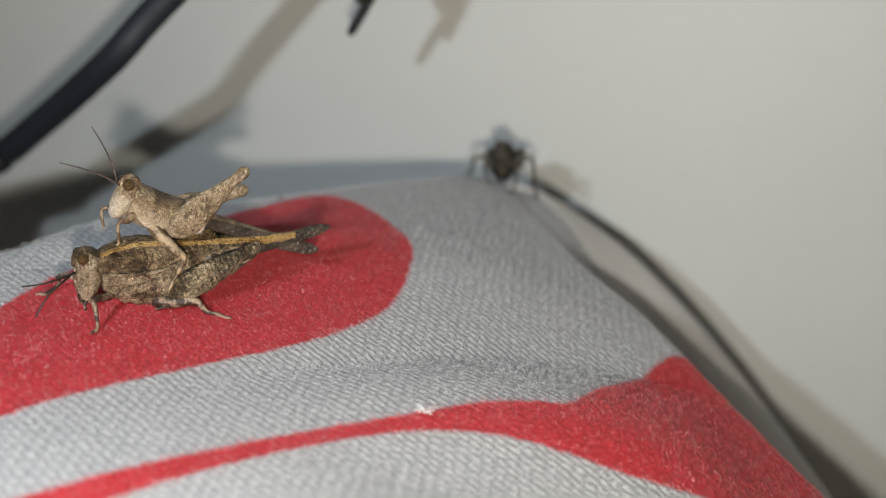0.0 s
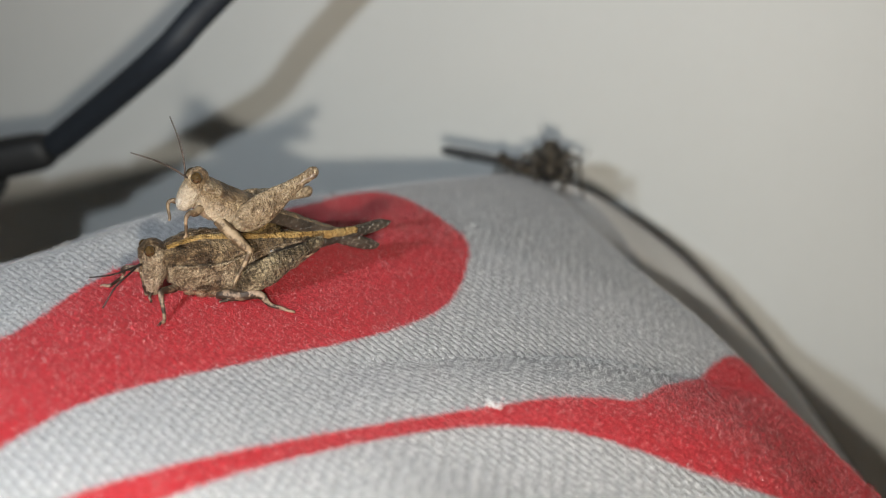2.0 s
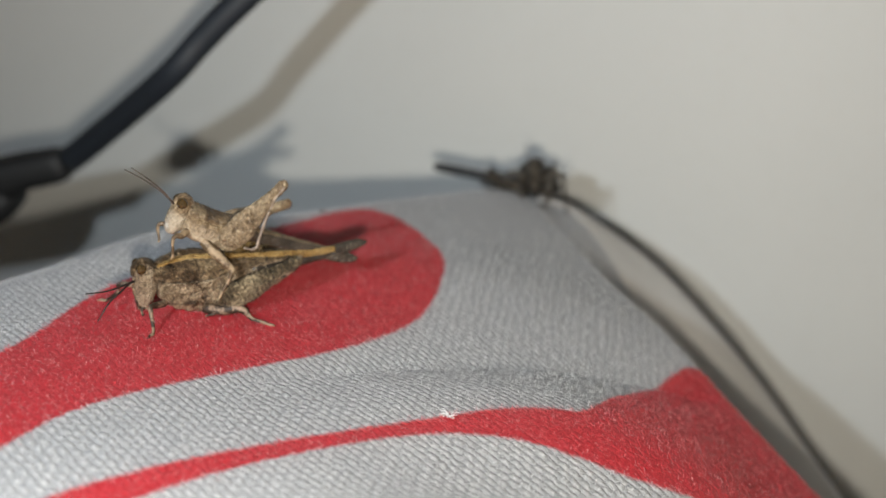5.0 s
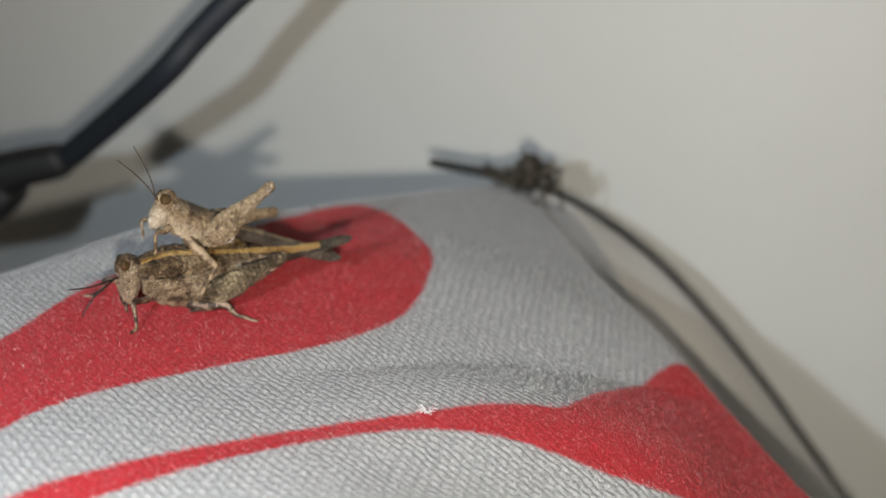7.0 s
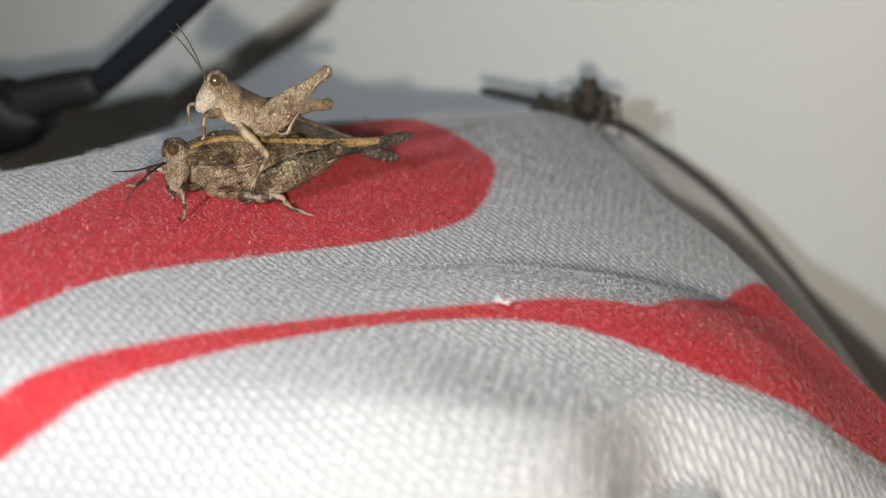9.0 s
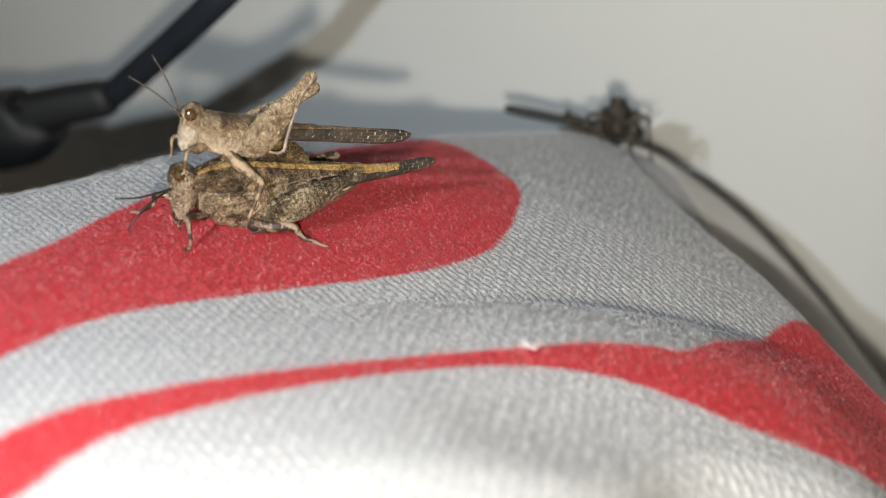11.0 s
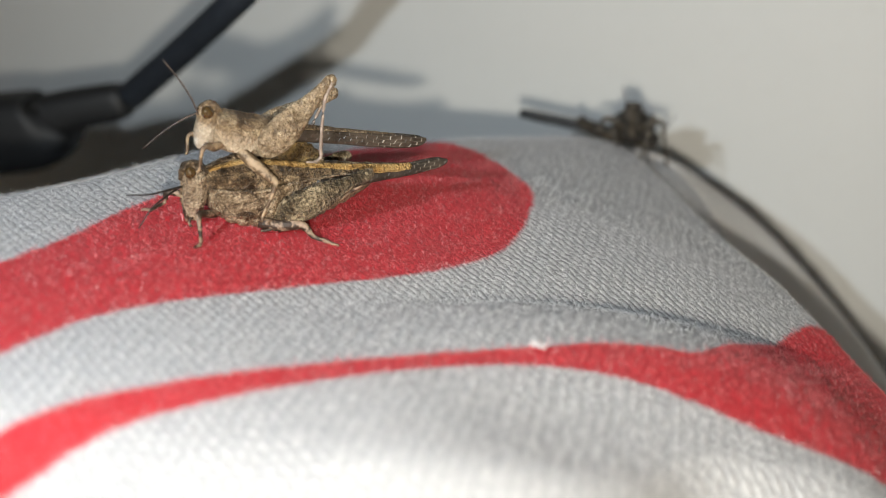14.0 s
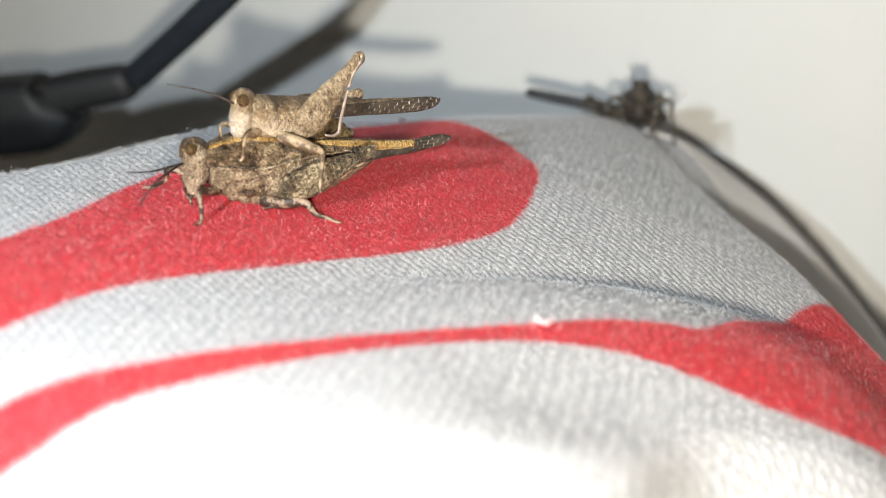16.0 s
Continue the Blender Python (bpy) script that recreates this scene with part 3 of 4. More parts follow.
def build_cable():
    c = thing("cable", "black rubber cable with a moulded plug end, resting by the wall", "cable")
    def back(p):
        """The plug end lies nearer the wall than the hanging lead."""
        f = min(1.0 + 0.11 * min(1.0, max(0.0, (-4.4 - p[0]) / 1.7)), 16.2 / (p[1] + 0.39 * p[0]))
        return tuple(v * f for v in p)

    path = [(-6.02, 15.0, -4.50), (-5.60, 15.0, -4.17), (-5.12, 15.0, -3.79), (-4.42, 15.0, -3.20), (-3.93, 15.05, -2.70), (-3.36, 15.1, -2.17), (-2.5, 15.3, -1.45), (-1.4, 15.6, -0.7), (0.4, 16.2, 0.1), (3.0, 17.0, 0.6), (7, 17.6, 0.4)]
    bm = loft(bmesh.new(), [back((*p, 0.20, 0.20)) for p in path], sides=20, n=10, scale=1.0)
    for v in bm.verts:
        v.co = plan(*v.co)
    part("lead", bm, CABLE, c, "smooth black cable")
    boot = [(-6.1, 15.0, -4.55, .215, .215), (-6.18, 15.0, -4.58, .25, .25), (-6.3, 15.0, -4.61, .265, .265), (-6.75, 15.0, -4.70, .29, .28), (-7.2, 15.0, -4.82, .31, .30), (-7.25, 15.0, -4.83, .31, .30)]
    bm = loft(bmesh.new(), [back(p) for p in boot], sides=20, n=5, square=0.7, scale=1.0)
    for v in bm.verts:
        v.co = plan(*v.co)
    b = part("boot", bm, PLUG, c, "black moulded strain relief")
    body = [(-7.15, 15.0, -4.86, .34, .34), (-7.25, 15.0, -4.98, .44, .48), (-7.6, 15.0, -5.08, .48, .55), (-9.0, 15.0, -5.25, .48, .56), (-10.4, 15.0, -5.4, .46, .54)]
    bm = loft(bmesh.new(), [back(p) for p in body], sides=20, n=5, square=0.55, scale=1.0)
    for v in bm.verts:
        v.co = plan(*v.co)
    part("plug", bm, PLUG, c, "black plastic plug body")


build_cable()

# ---------------------------------------------------------------- the insects (millimetres, head to +x, left side to +y)


def limb(name, keys, mat, parent, label="", sides=8, n=4, rough=0.02):
    return lofted(name, keys, mat, parent, label, sides=sides, n=n, rough=rough, grain=4.0)


def feeler(name, base, tips, parent, r=0.06, mat=None):
    keys = [(*base, r, r)] + [(*p, r * (0.95 - 0.18 * i), r * (0.95 - 0.18 * i)) for i, p in enumerate(tips)]
    pts = curve_points(keys, 7)
    keys2 = []
    for i, p in enumerate(pts):
        k = 1.15 if i % 2 else 0.85
        keys2.append((*p[:3], p[3] * k, p[4] * k))
    return lofted(name, keys2, mat or FEELER, parent, "", sides=7, n=1)


def spiny(name, keys, mat, parent, spines=6, label=""):
    """A thin shank with a double row of short spines."""
    bm = loft(bmesh.new(), keys, sides=8, n=5, rough=0.01, grain=5)
    pts = curve_points(keys, 8)
    a, b = int(len(pts) * 0.35), int(len(pts) * 0.95)
    for i in range(spines):
        p = pts[a + (b - a) * i // spines]
        d = Vector(pts[-1][:3]) - Vector(pts[0][:3])
        back = Vector((-d.z, 0, d.x)).normalized()
        if back.x > 0:
            back = -back
        q = Vector(p[:3])
        for s in (-1, 1):
            t = q + back * 0.18 + Vector((0, 0.05 * s, 0)) + d.normalized() * 0.08
            loft(bm, [(*q, 0.03, 0.03), (*t, 0.006, 0.006)], sides=4, n=1)
    return part(name, bm, mat, parent, label)


def ground_z(m, x, y):
    """Local height of the cushion under a place of a thing at the pose m (mm)."""
    w = m @ Vector((x * MM, y * MM, 0))
    z = float(cloth_height(w.x / K, w.y / K)) * K + EYE
    return (m.inverted() @ Vector((w.x, w.y, z))).z / MM


def hopper(name, label, at, skin, dark, stripe, wing, leg, eye, size=1.0, thigh=None, face=None):
    """A walking groundhopper with folded wings and its six legs on the cushion."""
    h = thing(name, label, "insect", at, "groundhoppers")
    s = size

    def k(rows):
        return [tuple(v * s for v in r) for r in rows]

    lofted("abdomen", k([(5.9, 0, 2.75, .75, .8), (5.3, 0, 2.75, 1.15, 1.25), (4.2, 0, 2.55, 1.4, 1.68), (2.8, 0, 2.3, 1.42, 1.72), (1.2, 0, 2.25, 1.2, 1.55), (-0.5, 0, 2.4, .9, 1.15), (-2.0, 0, 2.65, .55, .7), (-3.1, 0, 2.8, .2, .25)]),
           skin, h, "", sides=44, n=16, rough=0.06, grain=2.6, ridged=0.07)
    lofted("pronotum", k([(6.15, 0, 3.5, .70, .42), (5.7, 0, 3.45, 1.15, .62), (5.0, 0, 3.45, 1.36, .82), (4.3, 0, 3.45, 1.48, .95), (3.2, 0, 3.3, 1.46, .92), (2.0, 0, 3.22, 1.25, .75), (0.4, 0, 3.2, .92, .52), (-1.4, 0, 3.15, .60, .34), (-3.2, 0, 3.0, .36, .26), (-5.1, 0, 2.88, .14, .16)]),
           dark, h, "dark mottled shield over back and tail", sides=44, n=12, rough=0.07, grain=2.6, keel=0.16)
    lofted("dorsal_stripe", k([(5.85, .45, 3.98, .16, .09), (5.2, .60, 4.18, .22, .12), (4.3, .66, 4.30, .24, .12), (3.0, .62, 4.14, .24, .13), (1.5, .50, 3.83, .22, .15), (0, .42, 3.56, .22, .19), (-2.0, .34, 3.22, .20, .25), (-3.4, .28, 3.06, .18, .24), (-4.6, .22, 2.99, .15, .22), (-4.72, .22, 2.98, .14, .20)]),
           stripe, h, "ochre-yellow stripe along the back", sides=12, n=6, rough=0.05, grain=3.0)
    for sd, end in ((1, 0.0), (-1, 0.15)):
        lofted("wing", k([(0.6, .9 * sd, 2.75, .10, .30), (-1.5, .60 * sd, 2.72, .12, .30), (-3.2, .30 * sd, 2.66, .12, .24), (-4.5, .20 * sd, 2.76, .13, .28), (-5.4, .17 * sd, 2.88, .12, .30), (-6.3 + end, .14 * sd, 2.98, .10, .26), (-6.75 + end, .12 * sd, 3.05, .07, .17), (-6.92 + end, .10 * sd, 3.08, .03, .06)]), wing, h, "dark veined wing tip", sides=14, n=6, rough=0.02)
    for sd in (1, -1):
        lofted("side_ridge", k([(5.9, .98 * sd, 3.15, .07, .06), (5.2, 1.30 * sd, 3.05, .09, .07), (4.2, 1.46 * sd, 2.98, .10, .07), (3.2, 1.46 * sd, 2.95, .10, .07), (2.4, 1.36 * sd, 3.05, .09, .07), (1.2, 1.08 * sd, 3.12, .08, .06), (-.4, .80 * sd, 3.14, .07, .06), (-2.2, .50 * sd, 3.04, .05, .05)]), skin, h, "pale ridge along the shield's side", sides=10, n=10, rough=0.05, grain=4)
        lofted("side_lobe", k([(5.8, .98 * sd, 2.6, .10, .35), (5.2, 1.20 * sd, 2.45, .11, .62), (4.5, 1.34 * sd, 2.35, .12, .70), (3.8, 1.38 * sd, 2.4, .12, .62), (3.1, 1.36 * sd, 2.7, .08, .3)]), skin, h, "grainy brown flank lobe", sides=22, n=10, rough=0.07, grain=3.2)
    head = lofted("head", k([(6.40, 0, 4.34, .12, .14), (6.42, 0, 4.22, .40, .36), (6.46, 0, 3.9, .64, .54), (6.50, 0, 3.4, .80, .64), (6.55, 0, 2.8, .82, .64), (6.62, 0, 2.2, .72, .54), (6.64, 0, 1.75, .52, .40), (6.62, 0, 1.45, .24, .22)]), face or skin, h, "", sides=24, n=6, rough=0.07, grain=2.6, up=(1, 0, 0))
    lofted("clypeus", k([(6.95, 0, 2.15, .36, .14), (7.0, 0, 1.9, .38, .16), (6.95, 0, 1.62, .30, .14), (6.85, 0, 1.45, .14, .08)]), leg, head, "pale plate over the mouth", sides=14, n=4, rough=0.04, grain=3, up=(1, 0, 0))
    lofted("vertex", k([(5.9, 0, 3.95, .42, .14), (6.3, 0, 4.22, .40, .18), (6.7, 0, 4.22, .34, .20), (6.98, 0, 3.9, .26, .24), (7.08, 0, 3.5, .16, .2)]), dark, head, "", sides=12, n=4, rough=0.05, grain=3)
    lofted("face_ridge", k([(7.02, .12, 3.6, .07, .07), (7.16, .14, 3.1, .08, .08), (7.18, .14, 2.6, .09, .09), (7.08, .16, 2.1, .07, .07)]), skin, head, "", sides=8, n=6, rough=0.03, grain=4)
    for sd in (1, -1):
        limb("palp", k([(6.7, .3 * sd, 1.75, .10, .10), (6.95, .42 * sd, 1.5, .08, .08), (6.9, .46 * sd, 1.2, .07, .07)]), leg, head)
        ball("eye", (6.74 * s, .50 * sd * s, 3.98 * s), .31 * s, eye, head, "glossy bulging eye", (0.95, .85, 1.0))
    feeler("antenna", (7.15 * s, .25 * s, 3.25 * s), [(7.9 * s, .6 * s, 3.25 * s), (8.8 * s, .8 * s, 3.2 * s), (9.9 * s, 1.0 * s, 3.35 * s)], h, 0.06, FEELER_D)
    feeler("antenna", (7.15 * s, -.1 * s, 3.15 * s), [(7.9 * s, .6 * s, 3.0 * s), (8.7 * s, .95 * s, 2.6 * s), (9.5 * s, 1.3 * s, 1.75 * s)], h, 0.06, FEELER_D)

    def toe(x, y):
        return ground_z(at, x * s, y * s) / s + 0.06

    for sd, fx, fy in ((1, 7.35, 3.25), (-1, 8.8, -2.2)):
        kx = 6.75 if sd > 0 else 7.5
        z = toe(fx, fy)
        z2 = toe(fx - .5, fy - .3 * sd)
        limb("front_leg", k([(5.7, .9 * sd, 1.9, .20, .20), (6.15, 1.4 * sd, 2.1, .20, .22), (kx, 2.0 * sd, 2.3, .15, .15), (kx + .08, 2.4 * sd, 1.7, .10, .10), (fx - .42, fy - .35 * sd, z2 + .12, .09, .09), (fx - .2, fy - .15 * sd, z + .06, .10, .08), (fx, fy, z, .07, .06)]), leg, h, "banded leg")
    for sd, fx, fy in ((1, 0.25, 3.3), (-1, 1.2, -3.0)):
        z = toe(fx, fy)
        limb("middle_leg", k([(3.6, 1.0 * sd, 1.15, .24, .24), (2.8, 1.6 * sd, 1.15, .31, .33), (1.75, 2.15 * sd, 1.2, .22, .24), (1.35, 2.6 * sd, .70, .11, .12), (.85 + fx - .25, 2.95 * sd, max(.15, z + .2), .10, .11), (fx + .35, fy - .12 * sd, z + .1, .11, .08), (fx, fy, z, .08, .06)]), leg, h, "banded leg")
    for sd in (1, -1):
        fem = lofted("hind_femur", k([(2.85, 1.35 * sd, 1.45, .22, .30), (2.2, 1.68 * sd, 1.80, .42, .70), (1.3, 1.82 * sd, 2.15, .44, .76), (0.2, 1.85 * sd, 2.6, .36, .60), (-0.9, 1.8 * sd, 3.0, .26, .36), (-1.55, 1.75 * sd, 3.22, .27, .34), (-1.95, 1.7 * sd, 3.32, .24, .29), (-2.15, 1.65 * sd, 3.3, .10, .14)]),
                     thigh or skin, h, "stout mottled jumping thigh", sides=28, n=10, rough=0.09, grain=2.6, keel=0.1)
        spiny("hind_shank", k([(-1.85, 1.72 * sd, 3.0, .13, .13), (-.9, 1.80 * sd, 2.55, .10, .10), (.6, 1.82 * sd, 1.85, .09, .10), (1.9, 1.75 * sd, 1.25, .09, .10), (3.0, 1.6 * sd, 1.0, .09, .09), (3.7, 1.55 * sd, .95, .07, .07)]), leg, fem, 5)
    return h


# plan place of the female: her axis, head to the lens's left
F_AT = Matrix.Translation(plan(-2.2, 9.9, -4.52)) @ Matrix(((-.867, .5, 0, 0), (-.5, -.867, 0, 0), (0, 0, 1, 0), (0, 0, 0, 1)))
female = hopper("groundhopper", "mottled brown groundhopper with ochre back stripe standing on red print", F_AT, F_SKIN, F_DARK, F_STRIPE, F_WING, F_LEG, EYE_M, 1.0, F_FEMUR, F_HEAD)


def build_male():
    """The smaller male on her back; the origin is his hip."""
    h = thing("groundhopper", "smaller tan groundhopper with a cream face, riding on the other's back", "insect", F_AT @ pose(2 * MM, 0, 5.1 * MM, 0, -25, 0), "groundhoppers")
    lofted("thorax", [(2.55, 0, .35, .62, .62), (2.1, 0, .3, .85, .95), (1.2, 0, .2, .95, 1.02), (0.2, 0, .12, .92, .98), (-0.7, 0, .08, .74, .84), (-1.3, 0, .02, .52, .60), (-1.5, 0, 0, .2, .25)],
           M_SKIN, h, "", sides=36, n=10, rough=0.035, grain=3.0, ridged=0.05)
    lofted("abdomen", [(-.6, 0, -.10, .62, .62), (-1.4, 0, -.32, .52, .66), (-2.2, 0, -.58, .40, .56), (-2.9, 0, -.82, .26, .36), (-3.2, 0, -.92, .1, .14)],
           M_BELLY, h, "dark ochre ringed abdomen", sides=30, n=9, rough=0.05, grain=3.4, ridged=0.16, ridge_gap=0.42)
    lofted("pronotum", [(2.55, 0, .95, .60, .30), (2.1, 0, .85, .86, .44), (1.2, 0, .75, .92, .46), (0, 0, .72, .78, .40), (-1.4, 0, .66, .52, .28), (-3.4, 0, .66, .34, .22), (-5.6, 0, .66, .26, .20), (-6.75, 0, .70, .22, .17), (-6.85, 0, .70, .18, .13)],
           M_TOP, h, "brown shield drawn out over the tail", sides=36, n=10, rough=0.03, grain=3.0, keel=0.10)
    for sd in (1, -1):
        lofted("side_ridge", [(2.4, .66 * sd, .62, .05, .05), (1.8, .84 * sd, .52, .06, .05), (1.0, .93 * sd, .46, .06, .05), (.2, .88 * sd, .46, .06, .05), (-.8, .66 * sd, .52, .05, .05), (-2.2, .42 * sd, .58, .04, .04)], M_SKIN, h, "ridge along the shield's side", sides=8, n=8, rough=0.03, grain=4)
        lofted("side_lobe", [(2.2, .62 * sd, .1, .14, .3), (1.8, .80 * sd, .0, .16, .5), (1.2, .90 * sd, -.05, .16, .58), (.6, .92 * sd, .05, .14, .42), (.2, .9 * sd, .2, .08, .2)], M_SKIN, h, "tan flank lobe", sides=20, n=9, rough=0.04, grain=3.4)
    for sd in (1, -1):
        lofted("wing", [(-.6, .62 * sd, .38, .09, .28), (-2.2, .40 * sd, .42, .11, .32), (-4.2, .26 * sd, .44, .12, .34), (-6.2, .18 * sd, .46, .12, .37), (-7.6, .14 * sd, .52, .10, .34), (-8.35, .1 * sd, .62, .07, .24), (-8.65 + .1 * (sd < 0), .08 * sd, .74, .03, .08)],
               M_WING, h, "long dark veined wing", sides=14, n=7, rough=0.015)
    head = lofted("head", [(2.72, 0, 1.60, .10, .12), (2.76, 0, 1.50, .34, .36), (2.80, 0, 1.2, .52, .50), (2.84, 0, .75, .60, .56), (2.88, 0, .25, .62, .55), (2.93, 0, -.2, .56, .47), (2.94, 0, -.5, .42, .36), (2.90, 0, -.72, .2, .2)], M_HEAD, h, "", sides=24, n=6, rough=0.05, grain=2.6, up=(1, 0, 0))
    lofted("clypeus", [(3.22, 0, -.12, .34, .14), (3.26, 0, -.34, .36, .15), (3.20, 0, -.55, .28, .12), (3.1, 0, -.70, .12, .08)], M_FACE, head, "cream-white plate over the mouth", sides=14, n=4, rough=0.03, grain=3, up=(1, 0, 0))
    lofted("crown", [(2.3, 0, 1.2, .32, .10), (2.6, 0, 1.46, .32, .15), (2.95, 0, 1.48, .28, .17), (3.2, 0, 1.2, .22, .2), (3.32, 0, .85, .14, .18)], M_TOP, head, "", sides=12, n=5, rough=0.05, grain=3)
    for sd in (1, -1):
        ball("eye", (3.00, .40 * sd, 1.14), .33, EYE_M, head, "glossy amber eye", (0.95, .85, 1.0))
    # front legs gripping her neck, middle legs round her flanks; each turns about its own root
    legs = []
    for name, root, k in (("front_leg", (2.5, .6, -.3), [(-.3, -.1, 0, .20, .20), (.15, .35, -.12, .19, .20), (.52, .55, -.02, .14, .14), (.72, .58, -.25, .10, .10), (.74, .5, -.8, .085, .085), (.72, .42, -1.2, .08, .08), (.84, .36, -1.34, .06, .05)]),
                          ("front_leg", (2.5, -.6, -.35), [(-.2, 0, 0, .20, .20), (.45, -.3, .02, .16, .17), (.86, -.4, .06, .11, .11), (1.0, -.38, -.2, .09, .09), (.98, -.2, -.7, .08, .08), (1.04, -.1, -.9, .06, .05)]),
                          ("middle_leg", (1.3, .8, -.5), [(0, 0, 0, .26, .30), (-.6, .45, -.45, .29, .33), (-1.3, .85, -.95, .25, .27), (-1.65, 1.0, -1.25, .17, .18), (-1.5, 1.05, -2.0, .10, .10), (-1.25, 1.05, -2.8, .085, .085), (-1.2, 1.1, -3.2, .08, .07)]),
                          ("middle_leg", (1.3, -.8, -.5), [(0, 0, 0, .26, .28), (-.7, -.4, -.4, .24, .26), (-1.5, -.8, -.7, .16, .16), (-1.3, -.9, -1.5, .10, .10), (-1.1, -.9, -2.3, .08, .08)])):
        legs.append((limb(name, k, M_LEG, h), root, name))
    femurs, shanks, feelers = [], [], []
    for sd in (1, -1):
        fem = lofted("hind_femur", [(.36, 0, -.55, .16, .20), (.16, .06 * sd, -.34, .30, .52), (-.10, .12 * sd, .05, .37, .76), (-.55, .15 * sd, .75, .37, .84), (-1.05, .15 * sd, 1.55, .30, .68), (-1.55, .13 * sd, 2.35, .22, .45), (-1.95, .11 * sd, 2.95, .19, .33), (-2.2, .1 * sd, 3.3, .21, .33), (-2.42, .08 * sd, 3.6, .22, .32), (-2.55, .08 * sd, 3.75, .14, .2), (-2.6, .08 * sd, 3.8, .05, .08)],
                     M_FEMUR, h, "raised tan jumping thigh", sides=24, n=9, rough=0.03, grain=3.5, up=(1, 0, 0.4))
        femurs.append((fem, sd))
        sh = spiny("hind_shank", [(0, 0, 0, .12, .12), (.22, 0, -.9, .085, .09), (.18, 0, -2.2, .08, .085), (.05, 0, -3.4, .085, .09), (0, 0, -3.75, .09, .09), (.25, .02, -4.0, .08, .07), (.7, .04, -4.05, .06, .05)], M_SHANK, fem, 7, "pale pinkish spiny shank")
        shanks.append(sh)
        an = feeler("antenna", (0, 0, 0), [(.9, .05 * sd, .12), (2.0, .10 * sd, .10), (3.1, .15 * sd, -.05)], h, 0.046)
        feelers.append((an, sd))
    return h, femurs, shanks, feelers, legs


male, male_femurs, male_shanks, male_feelers, male_legs = build_male()

# two dark groundhoppers on the far edge of the cushion
S_AT = Matrix.Translation(plan(0.88, 15.42, -4.62)) @ pose(0, 0, 0, 0, 0, -96)


